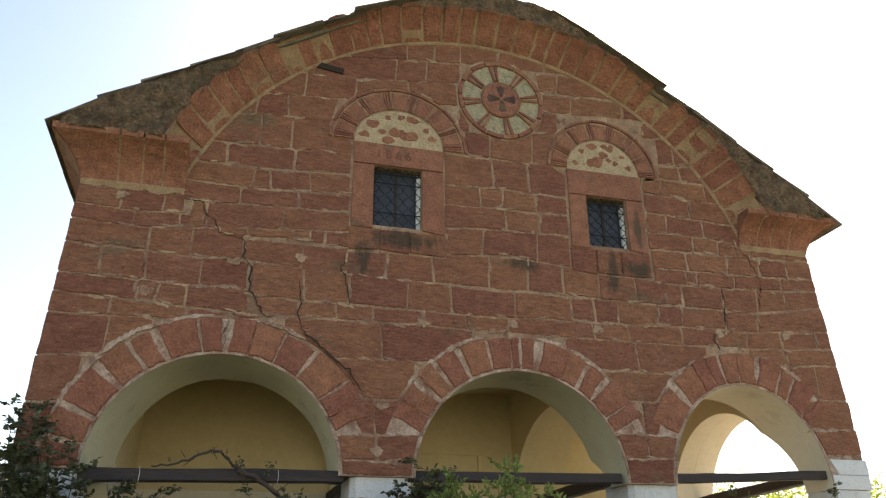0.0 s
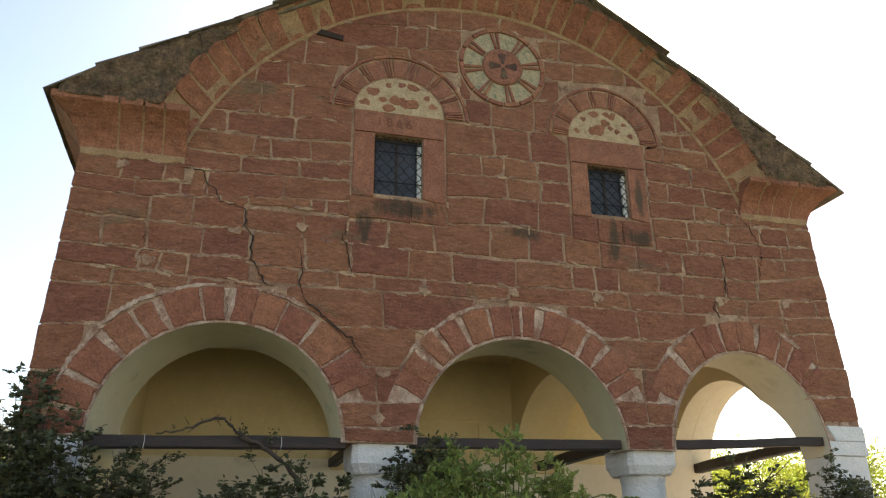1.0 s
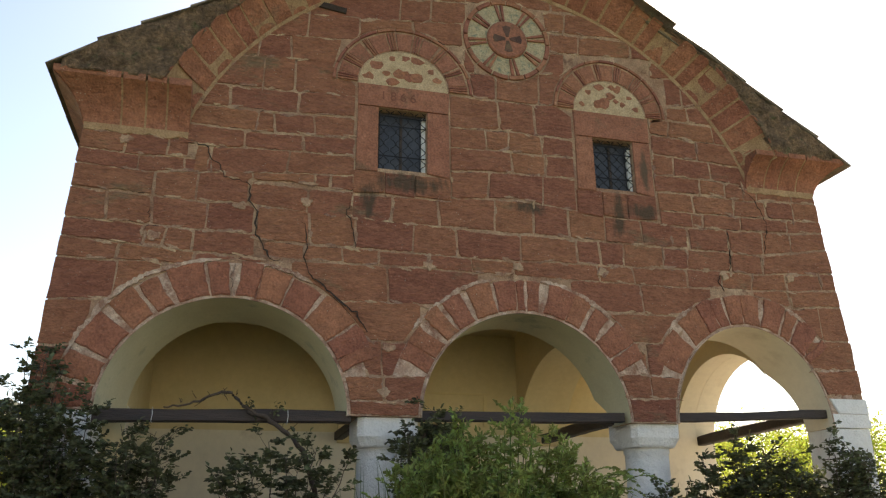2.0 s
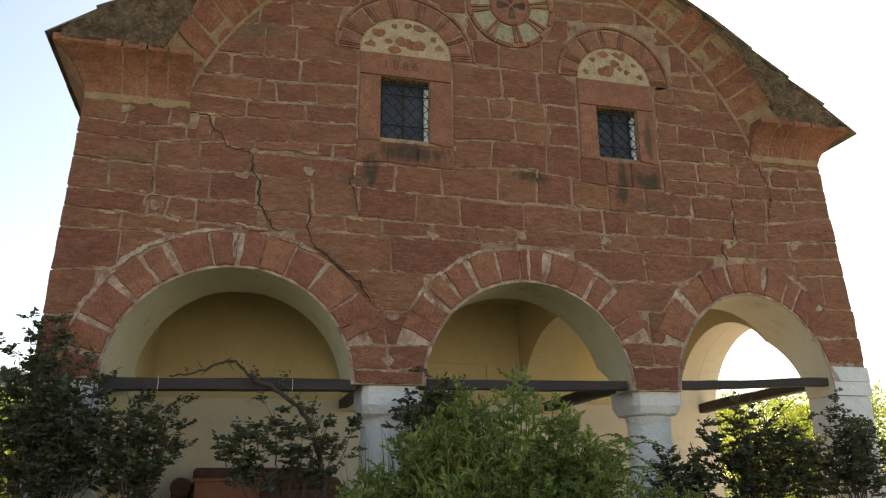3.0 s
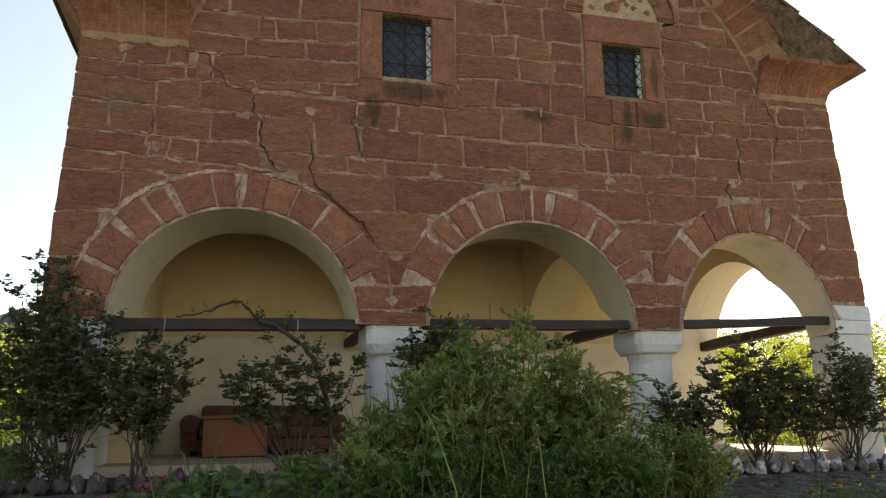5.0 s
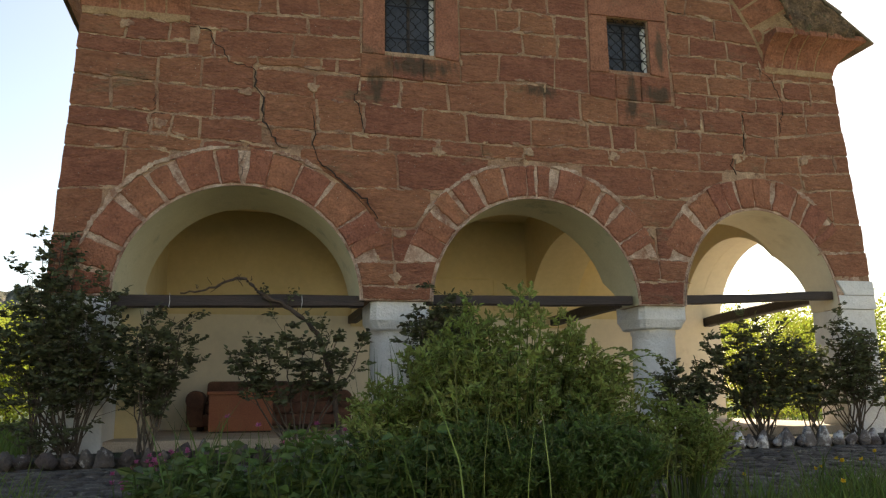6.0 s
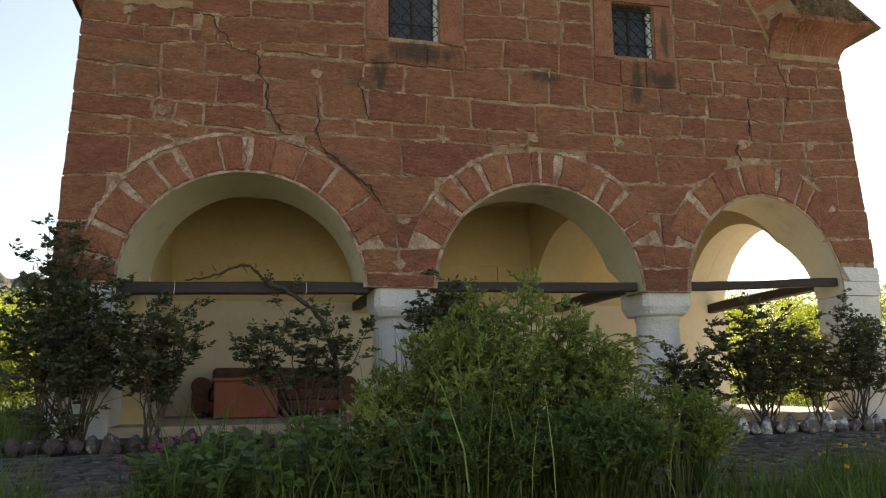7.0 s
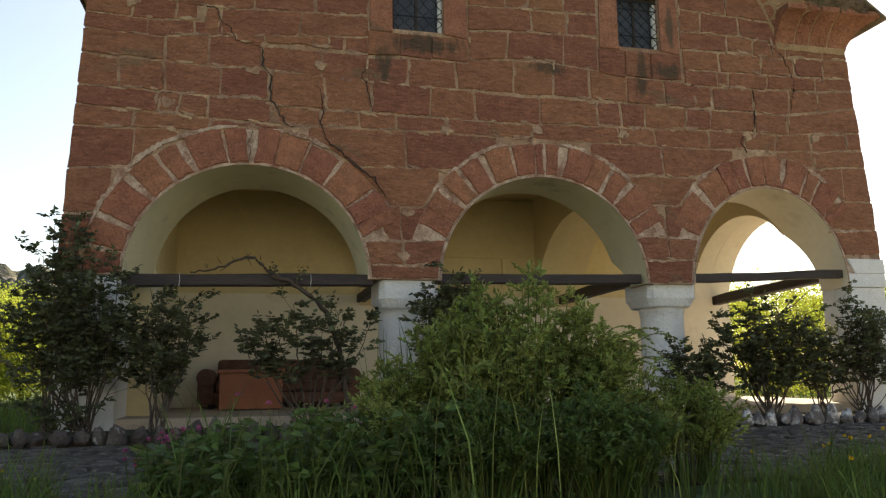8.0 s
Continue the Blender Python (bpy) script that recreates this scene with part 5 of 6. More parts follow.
for px, pz in ((0.91, 3.67), (5.27, 3.62), (6.43, 3.63), (4.11, 3.56), (8.25, 3.74), (9.28, 3.73), (3.60, 2.52), (3.58, 1.99), (6.90, 2.65), (0.47, 4.84), (1.82, 4.12), (2.58, 4.24)):
    rng = random.Random(int(px * 99))
    poly = []
    for k in range(20):
        q = k * math.pi / 10
        ra = 0.070 * (1 + 0.9 * noise.noise((math.cos(q) * 1.3 + px * 9, math.sin(q) * 1.3, pz * 5)) + rng.uniform(-0.12, 0.12))
        poly.append((px + ra * math.cos(q), pz + 0.8 * ra * math.sin(q)))
    plate("mortar_patch", poly, -0.026, 0.0, M_SMEAR, wall_front, 0.006, "rough lime mortar patch")
# flat dark plate on the wall face, painting the shade of a hole
plate("putlog_stone", [(2.62, 7.04), (2.98, 6.99), (2.99, 7.07), (2.68, 7.12)], -0.036, 0.0, M_CRACK, wall_front, 0.01, "dark plate painting the shade of a hollow in the masonry")
# ---- porch things ----
def rounded(name, dims, bevel, material, parent, label="", seg=3):
    x0, x1, y0, y1, z0, z1 = dims
    bm = bmesh.new()
    r = bmesh.ops.create_cube(bm, size=1.0)
    for v in r["verts"]:
        v.co = Vector((x0 + (v.co.x + 0.5) * (x1 - x0), y0 + (v.co.y + 0.5) * (y1 - y0), z0 + (v.co.z + 0.5) * (z1 - z0)))
    bmesh.ops.bevel(bm, geom=list(bm.edges), offset=bevel, segments=seg, profile=0.5, affect="EDGES")
    return part(name, bm, material, parent, label, smooth=True)


sofa = holder("sofa", 2.2, 2.8, 0.2, "worn brown plush sofa against the porch wall", "sofa")
rounded("base", (1.32, 3.22, 2.45, 3.2, 0.26, 0.42), 0.03, M_SOFA, sofa)
for k in range(3):
    xa = 1.40 + k * 0.585
    rounded("seat_cushion", (xa, xa + 0.57, 2.42, 2.95, 0.42, 0.58), 0.05, M_SOFA, sofa)
    rounded("back_cushion", (xa, xa + 0.57, 2.92, 3.16, 0.55, 0.88), 0.06, M_SOFA, sofa)
for xa, xb in ((1.16, 1.38), (3.17, 3.39)):
    arm = rounded("armrest", (xa, xb, 2.42, 3.2, 0.26, 0.62), 0.03, M_SOFA, sofa)
    bm = bmesh.new()
    bmesh.ops.create_cone(bm, cap_ends=True, segments=28, radius1=0.125, radius2=0.125, depth=0.80)
    bmesh.ops.bevel(bm, geom=[e for e in bm.edges if abs(e.verts[0].co.z - e.verts[1].co.z) < 0.01], offset=0.02, segments=2, profile=0.5, affect="EDGES")
    bmesh.ops.rotate(bm, verts=bm.verts, matrix=Matrix.Rotation(math.pi / 2, 3, "X"))
    bmesh.ops.translate(bm, verts=bm.verts, vec=((xa + xb) / 2, 2.79, 0.62))
    part("arm_roll", bm, M_SOFA, arm)
for xa in (1.30, 3.18):
    for ya in (2.52, 3.08):
        part("foot", boxed(xa, xa + 0.07, ya, ya + 0.07, 0.2, 0.262, bevel=0.008), M_DOOR, sofa)

crate = holder("wooden_chest", 1.9, 2.0, 0.2, "orange-brown wooden chest standing before the sofa", "chest")
part("body", boxed(1.48, 2.28, 1.75, 2.15, 0.22, 0.68, bevel=0.008), M_BOX, crate)
part("lid", boxed(1.45, 2.31, 1.72, 2.18, 0.683, 0.725, bevel=0.01), M_BOX, crate, "overhanging lid")
part("plinth", boxed(1.50, 2.26, 1.77, 2.13, 0.2, 0.222), M_DOOR, crate)

# ---- border stones ----
def stone_mesh(seed):
    bm = bmesh.new()
    bmesh.ops.create_icosphere(bm, subdivisions=3, radius=1.0)
    r = random.Random(seed + 40)
    cuts = [(Vector((r.uniform(-1, 1), r.uniform(-1, 1), r.uniform(-0.6, 1))).normalized(), r.uniform(0.62, 0.9)) for _ in range(9)]
    for v in bm.verts:
        n = v.co.normalized()
        d = 1 + 0.40 * noise.noise(n * 1.5 + Vector((seed * 7.1, 0, 0))) + 0.16 * noise.noise(n * 3.6 + Vector((0, seed * 3.3, 0)))
        v.co = n * d
        for cn, cd in cuts:
            over = v.co.dot(cn) - cd
            if over > 0:
                v.co -= cn * over * 0.85
        v.co.x *= 0.075
        v.co.y *= 0.065
        v.co.z *= 0.105 * (1.15 if v.co.z > 0 else 0.8)
        v.co.x *= 1 - 1.8 * max(0.0, v.co.z)
    me = bpy.data.meshes.new("border_stone")
    bm.to_mesh(me)
    bm.free()
    me.materials.append(M_BORDER)
    me.polygons.foreach_set("use_smooth", [True] * len(me.polygons))
    return me


meshes = [stone_mesh(i) for i in range(10)]
rng = random.Random(31)
x = -1.0
while x < 11.0:
    ob = new("border_stone", rng.choice(meshes))
    s = rng.uniform(0.85, 1.3)
    ob.matrix_world = Matrix.LocRotScale((x, -0.88 + rng.uniform(-0.03, 0.03), 0.07), Euler((rng.uniform(-0.15, 0.15), rng.uniform(-0.15, 0.15), rng.uniform(-0.5, 0.5))), (s * rng.uniform(0.9, 1.15), s, s * rng.uniform(0.65, 1.2)))
    if x > 6.6:
        ob.material_slots[0].link = "OBJECT"
        ob.material_slots[0].material = M_BORDER_WHITE
    tagged(ob, "rounded grey border stone with worn whitewash", "stone", "border stones")
    x += 0.145 * s * rng.uniform(0.95, 1.2)


# ---- plants ----
def bush(name, base, stems, height, spread, leaf, twigs, clusters, material, label, seed, category="bush", lean=(0, 0), stem_r=0.010, bare=0.30, sub=5, buds=0, droop=0.25):
    rng, r = np.random.default_rng(seed), random.Random(seed)
    th = holder(name, *base, label, category)
    P, D = [], []
    sv, sf = [], []
    tips = []
    for s in range(stems):
        ang = 2 * math.pi * (s + r.random() * 0.8) / stems
        out = r.uniform(0.25, 1.0)
        h = height * r.uniform(0.72, 1.02) * (1.05 - 0.28 * out)
        tgt = Vector((math.cos(ang) * spread[0] * out + lean[0], math.sin(ang) * spread[1] * out + lean[1], h))
        p0 = Vector(base) + Vector((r.uniform(-0.09, 0.09), r.uniform(-0.06, 0.06), 0))
        pts = []
        sv, sf = [], []
        for k in range(10):
            t = k / 9
            w = Vector((r.uniform(-1, 1), r.uniform(-1, 1), 0)) * 0.02 * (0 < k)
            pts.append(p0 + Vector((tgt.x * t ** 0.8, tgt.y * t ** 0.8, tgt.z * (t ** 0.92))) + w)
        tube(sv, sf, pts, stem_r * r.uniform(0.8, 1.3), stem_r * 0.3, 5)
        tips.append(pts[-1])
        for k in range(twigs):
            t = bare + (1 - bare) * (k + r.random()) / twigs
            i = min(int(t * 9), 8)
            q = pts[i].lerp(pts[i + 1], t * 9 - i)
            a = r.uniform(0, 2 * math.pi)
            d = Vector((math.cos(a), math.sin(a), r.uniform(0.1, 1.0))).normalized()
            ln = r.uniform(0.12, 0.30) * (0.5 + height / 2.6)
            tp = [q, q + d * ln * 0.5 + Vector((0, 0, 0.02)), q + d * ln + Vector((0, 0, r.uniform(-0.03, 0.05)))]
            tube(sv, sf, tp, stem_r * 0.35, stem_r * 0.15, 3)
            tips.append(tp[-1])
            for c in range(clusters):
                u = r.uniform(0.2, 1.0)
                o = tp[0].lerp(tp[2], u)
                dd = (d + Vector((r.uniform(-1, 1), r.uniform(-1, 1), r.uniform(-0.5, 0.6)))).normalized()
                side = dd.cross(Vector((0, 0, 1)))
                side = side.normalized() if side.length > 1e-3 else Vector((1, 0, 0))
                for m in range(sub):
                    f = (m // 2 + 0.6) / (sub / 2)
                    sg = 0 if m == sub - 1 else (1 if m % 2 else -1)
                    P.append(o + dd * leaf * 1.5 * f)
                    D.append(dd * (0.5 if sg else 1.0) + side * sg * 0.9)
        raw("stem", sv, sf, M_BARK, th, smooth=True)
    V, F = leaves(P, D, leaf * 1.12, leaf * 0.86, rng, droop)
    raw("foliage", V, F, material, th)
    for k in range(buds):
        p = r.choice(tips)
        bm = bmesh.new()
        bmesh.ops.create_icosphere(bm, subdivisions=1, radius=0.022)
        bmesh.ops.translate(bm, verts=bm.verts, vec=p)
        part("bud", bm, M_BARK, th, "dark dry rosebud", smooth=True)
    return th


RB = "rose bush with dark green leaves by the church"
bush("rose_bush", (0.28, -0.42, 0.09), 30, 1.74, (0.84, 0.34), 0.050, 10, 4, M_ROSELEAF, "tall " + RB, 101, lean=(-0.12, 0), bare=0.30, stem_r=0.008)
bush("rose_bush", (-0.08, -0.30, 0.09), 8, 2.40, (0.26, 0.2), 0.056, 10, 4, M_ROSELEAF, "tall " + RB, 111, lean=(0.05, 0), bare=0.4)
bush("rose_bush", (0.02, -0.55, 0.09), 7, 0.42, (0.45, 0.18), 0.045, 5, 3, M_ROSELEAF, "low leafy " + RB, 121, bare=0.05, stem_r=0.006)
bush("rose_bush", (0.96, -0.42, 0.09), 11, 1.58, (0.34, 0.25), 0.05, 13, 4, M_ROSELEAF, "slender " + RB, 102, lean=(0.05, 0))
bush("rose_bush", (2.45, -0.35, 0.09), 12, 1.40, (0.85, 0.25), 0.058, 8, 4, M_ROSELEAF, "sparse wide " + RB, 103, lean=(-0.08, 0), bare=0.42)
bush("rose_bush", (4.15, -0.35, 0.09), 14, 1.72, (0.50, 0.30), 0.052, 13, 5, M_ROSELEAF, "dense " + RB, 104, lean=(-0.1, 0))
bush("rose_bush", (7.98, -0.42, 0.09), 21, 1.46, (1.0, 0.34), 0.054, 11, 4, M_ROSELEAF, "broad " + RB, 105, lean=(0.0, 0), buds=3, bare=0.22)
bush("rose_bush", (9.35, -0.42, 0.09), 18, 1.45, (0.9, 0.32), 0.054, 9, 4, M_ROSELEAF, "broad " + RB, 106, bare=0.3)
bush("rose_bush", (8.75, -0.40, 0.09), 9, 1.12, (0.5, 0.25), 0.054, 7, 4, M_ROSELEAF, "loose " + RB, 108, bare=0.25)
bush("rose_bush", (6.95, -0.50, 0.09), 11, 0.92, (0.45, 0.25), 0.048, 11, 4, M_ROSELEAF, "low " + RB, 107)

# climbing vine over the tie beam
vine = holder("climbing_vine", 2.8, -0.2, 0.09, "dry twisting vine branch trained over tie beam", "vine")
v, f = [], []
rng = random.Random(9)


def wob(pts, amp=0.012, n=4):
    out = []
    for p, q in zip(pts, pts[1:]):
        for k in range(n):
            t = k / n
            out.append(Vector(p).lerp(Vector(q), t) + Vector([rng.uniform(-amp, amp) for _ in range(3)]))
    return out + [Vector(pts[-1])]


tube(v, f, wob([(2.92, -0.30, 0.09), (2.86, -0.25, 0.6), (2.80, -0.15, 1.0), (2.68, -0.08, 1.32), (2.48, -0.02, 1.55), (2.28, 0.0, 1.68), (2.08, 0.0, 1.74)], 0.016), 0.032, 0.023, 7)
tube(v, f, wob([(2.20, 0.0, 1.70), (2.02, 0.0, 1.80), (1.92, 0.0, 1.92), (1.80, 0.0, 1.95), (1.62, 0.02, 1.86), (1.40, 0.02, 1.80), (1.20, 0.05, 1.77)], 0.012), 0.022, 0.008, 6)
for a, b in (((1.80, 0, 1.95), (1.86, -0.02, 1.85)), ((2.1, 0, 1.74), (2.12, -0.03, 1.86)), ((2.35, 0, 1.64), (2.4, -0.04, 1.78)), ((2.5, -0.02, 1.54), (2.62, -0.05, 1.62)), ((1.62, 0.02, 1.86), (1.52, 0, 1.78))):
    tube(v, f, wob([a, b], 0.01, 3), 0.008, 0.004, 4)
for k in range(16):
    a = Vector((rng.uniform(1.3, 2.7), 0.0, 0.0))
    a.z = 1.80 + 0.12 * math.sin((a.x - 1.3) * 2.2) if a.x < 2.05 else 1.74 - 0.85 * max(0.0, a.x - 2.25)
    b = a + Vector((rng.uniform(-0.06, 0.06), rng.uniform(-0.04, 0.02), rng.uniform(-0.03, 0.09)))
    tube(v, f, wob([a, b], 0.008, 3), 0.006, 0.003, 4)
raw("branch", v, f, M_VINE, vine, smooth=True)
for x, z in ((2.51, 1.70), (1.09, 1.69)):
    v, f = [], []
    tube(v, f, [(x, 0.03, z - 0.075), (x + 0.008, 0.028, z), (x, 0.03, z + 0.075), (x, 0.17, z + 0.077), (x, 0.172, z - 0.077), (x, 0.03, z - 0.075)], 0.0035, 0.0035, 4)
    raw("tie_wire", v, f, M_PLASTER, vine, "pale wire tied round the beam")
nr = np.random.default_rng(4)
P = [Vector((2.38, -0.03, 1.76)) + Vector(nr.normal(size=3)) * 0.04 for _ in range(24)] + [Vector((2.1, -0.03, 1.82)) + Vector(nr.normal(size=3)) * 0.03 for _ in range(14)] + [Vector((2.7, -0.1, 1.35)) + Vector(nr.normal(size=3)) * 0.08 for _ in range(40)]
V, F = leaves(P, nr.normal(size=(len(P), 3)) + np.array([0, 0, 0.4]), 0.045, 0.03, nr)
raw("foliage", V, F, M_ROSELEAF, vine)


# the pale green shrub in the foreground
def feather(name, base, shoots, height, spread, leaf, per, material, label, seed, twig=7):
    rng, r = np.random.default_rng(seed), random.Random(seed)
    th = holder(name, *base, label, "shrub")
    P, D, sv, sf = [], [], [], []
    for s in range(shoots):
        a, out = r.uniform(0, 2 * math.pi), math.sqrt(r.random())
        h = height * (1.02 - 0.42 * out ** 1.6) * r.uniform(0.72, 1.06)
        p0 = Vector(base) + Vector((math.cos(a) * out * spread[0] * 0.45, math.sin(a) * out * spread[1] * 0.45, 0))
        p1 = Vector(base) + Vector((math.cos(a) * out * spread[0], math.sin(a) * out * spread[1], h))
        mid = p0.lerp(p1, 0.55) + Vector((0, 0, 0.12 * h))
        pts = [p0.lerp(mid, t / 4) for t in range(4)] + [mid.lerp(p1, t / 5) for t in range(6)]
        tube(sv, sf, pts, 0.006, 0.002, 4)
        for k in range(twig):
            t = 0.25 + 0.75 * (k + r.random()) / twig
            i = min(int(t * 9), 8)
            q = pts[i].lerp(pts[i + 1], t * 9 - i)
            aa = r.uniform(0, 2 * math.pi)
            d = Vector((math.cos(aa), math.sin(aa), r.uniform(0.0, 1.1))).normalized()
            ln = r.uniform(0.07, 0.19) * (1.15 - 0.5 * t)
            for c in range(per):
                u = (c + r.random()) / per
                P.append(q + d * ln * u)
                dd = d + Vector((r.uniform(-1, 1), r.uniform(-1, 1), r.uniform(-0.4, 0.7))) * 1.0
                D.append(dd)
        for c in range(10):
            P.append(pts[-1] + Vector((r.uniform(-1, 1), r.uniform(-1, 1), r.uniform(-2.5, 0.4))) * 0.02)
            D.append((r.uniform(-0.7, 0.7), r.uniform(-0.7, 0.7), 1.0))
    V, F = leaves(P, D, leaf, leaf * 0.48, rng, 0.25, six=False)
    raw("brushwood", sv, sf, M_GRASS, th, "slender green shoots")
    raw("foliage", V, F, material, th)
    return th


feather("garden_shrub", (3.42, -4.55, 0.0), 150, 1.18, (0.74, 0.50), 0.040, 13, M_SHRUB, "feathery light green garden shrub before the path", 201, 10)
feather("garden_shrub", (2.78, -4.40, 0.0), 60, 0.68, (0.45, 0.40), 0.038, 12, M_SHRUB, "low light green garden shrub before the path", 202, 8)
feather("garden_shrub", (4.38, -4.75, 0.0), 46, 0.60, (0.28, 0.24), 0.036, 12, M_SHRUB, "small light green shrub beside the path", 203, 8)
feather("garden_shrub", (3.95, -4.75, 0.0), 50, 0.70, (0.32, 0.30), 0.036, 12, M_SHRUB, "low light green garden shrub before the path", 204, 8)
feather("garden_shrub", (3.05, -5.05, 0.0), 60, 0.50, (0.42, 0.30), 0.034, 12, M_BROAD, "dark green undergrowth before the shrub", 205, 8)
feather("garden_shrub", (3.65, -5.15, 0.0), 60, 0.52, (0.42, 0.30), 0.034, 12, M_BROAD, "dark green undergrowth before the shrub", 206, 8)

# pinnate fronds leaning out of the shrub
fern = holder("acacia_shoot", 4.1, -4.5, 0.0, "young shoot with long pinnate fronds in the shrub", "plant")
P, D, sv, sf = [], [], [], []
r = random.Random(77)
for k in range(24):
    a = r.uniform(-0.9, 1.1)
    p0 = Vector((4.03 + r.uniform(-0.08, 0.08), -4.5 + r.uniform(-0.1, 0.1), 0.32 + 0.52 * r.random()))
    ln = r.uniform(0.24, 0.36)
    pts = []
    for i in range(12):
        t = i / 11
        pts.append(p0 + Vector((math.cos(a) * ln * t, math.sin(a) * ln * t * 0.6, ln * (0.9 * t - 0.85 * t * t))))
    tube(sv, sf, pts, 0.0035, 0.0015, 3)
    for i in range(1, 12):
        dv = (pts[i] - pts[i - 1]).normalized()
        sd = dv.cross(Vector((0, 0, 1))).normalized()
        for sg in (-1, 1):
            P.append(pts[i])
            D.append(sd * sg + dv * 0.35)
tube(sv, sf, [(3.98, -4.5, 0.0), (4.0, -4.5, 0.45), (4.02, -4.5, 0.85)], 0.008, 0.004, 5)
V, F = leaves(P, D, 0.052, 0.021, np.random.default_rng(3), 0.1)
raw("stalk_mass", sv, sf, M_GRASS, fern)
raw("fronds", V, F, M_SHRUB, fern)


# ---- grass ----
def grass(name, label, n, area, height, seed, material, width=0.006, lean=0.35, mask=None):
    rng = np.random.default_rng(seed)
    X = rng.uniform(area[0], area[1], n)
    Y = rng.uniform(area[2], area[3], n)
    if mask is not None:
        keep = mask(X, Y, rng)
        X, Y = X[keep], Y[keep]
    n = len(X)
    patch = np.array([0.65 + 0.5 * noise.noise((x * 1.1, y * 1.1, seed)) + 0.3 * noise.noise((x * 3.5, y * 3.5, seed)) for x, y in zip(X, Y)])
    H = height * rng.uniform(0.45, 1.15, n) * np.clip(patch + 0.3, 0.35, 1.4)
    A, B = rng.uniform(0, 2 * np.pi, n), rng.uniform(0, 2 * np.pi, n)
    Ln = H * lean * rng.uniform(0.1, 1.2, n)
    W = width * rng.uniform(0.6, 1.4, n)
    V = np.zeros((n, 7, 3))
    for k, (t, wf) in enumerate(((0, 1.0), (0.4, 0.9), (0.75, 0.6))):
        for s, sg in ((0, -1), (1, 1)):
            V[:, 2 * k + s, 0] = X + np.cos(A) * Ln * t ** 2 + sg * np.cos(B) * W * wf / 2
            V[:, 2 * k + s, 1] = Y + np.sin(A) * Ln * t ** 2 + sg * np.sin(B) * W * wf / 2
            V[:, 2 * k + s, 2] = H * t * (1 - 0.12 * lean * t) - 0.03 * (t == 0)
    V[:, 6, 0], V[:, 6, 1], V[:, 6, 2] = X + np.cos(A) * Ln, Y + np.sin(A) * Ln, H * (1 - 0.15 * lean)
    F = []
    for i in range(n):
        b = 7 * i
        F += [(b, b + 1, b + 3, b + 2), (b + 2, b + 3, b + 5, b + 4), (b + 4, b + 5, b + 6)]
    return tagged(raw(name, V.reshape(-1, 3), F, material), label, "grass", kind="stuff")


grass("grass", "fresh green grass in the foreground", 19000, (-0.8, 6.6, -6.9, -4.35), 0.25, 301, M_GRASS, 0.006, 0.6, mask=lambda X, Y, g: Y < np.where(X > 4.3, -4.95 + 0.2 * np.sin(X * 5) + 0.3 * np.clip(X - 5.2, 0, 1), np.where(X > 1.5, np.where(g.uniform(0, 1, len(X)) < np.where(X > 2.9, 0.10, 0.30), -4.3, -9.0), -5.05 + 0.15 * np.sin(X * 4))))
grass("grass", "tall green grass blades round the shrub", 420, (1.6, 4.2, -5.3, -4.2), 0.55, 302, M_GRASS, 0.008, 0.5)
grass("grass", "tall pale grass stalks before the shrub", 22, (2.7, 4.1, -5.5, -4.95), 0.80, 306, M_SHRUB, 0.007, 0.35)
grass("grass", "tall thin grass behind the weeds", 70, (2.62, 3.02, -4.35, -3.9), 0.78, 307, M_GRASS, 0.009, 0.2)
grass("grass", "long grass at the edge of the path", 1500, (-0.9, 1.05, -5.7, -4.75), 0.34, 308, M_GRASS, 0.007, 0.55)
grass("grass", "meadow grass beside the church", 16000, (-9, -0.25, -0.8, 9.0), 0.34, 303, M_GRASS, 0.012)
grass("grass", "sparse grass in the flower bed", 2600, (-1.0, 10.4, -0.8, -0.05), 0.13, 304, M_GRASS, 0.006)
grass("grass", "meadow grass behind the church", 6000, (10.4, 24, 1.0, 16.0), 0.3, 305, M_GRASS, 0.014)

# broad-leaved weeds
weeds = holder("broad_leaved_weeds", 2.0, -4.6, 0, "bed of dark broad-leaved weeds before the path", "weeds")
r, nr = random.Random(55), np.random.default_rng(55)
P, D, sv, sf = [], [], [], []
for k in range(330):
    x, y = r.uniform(1.45, 2.95), r.uniform(-5.2, -4.1)
    h = r.uniform(0.12, 0.40) * (0.7 + 0.5 * min(1, (x - 1.35) / 0.8))
    a = r.uniform(0, 6.28)
    tube(sv, sf, [(x, y, 0), (x + 0.02 * math.cos(a), y + 0.02 * math.sin(a), h * 0.6), (x + 0.06 * math.cos(a), y + 0.06 * math.sin(a), h)], 0.004, 0.002, 3)
    for m in range(9):
        t = r.uniform(0.3, 1.0)
        b = r.uniform(0, 6.28)
        P.append((x + 0.06 * t * math.cos(a), y + 0.06 * t * math.sin(a), h * t))
        D.append((math.cos(b), math.sin(b), r.uniform(0.0, 0.6)))
V, F = leaves(P, D, 0.066, 0.046, nr, 0.35)
raw("stalk_mass", sv, sf, M_GRASS, weeds)
raw("foliage", V, F, M_BROAD, weeds)


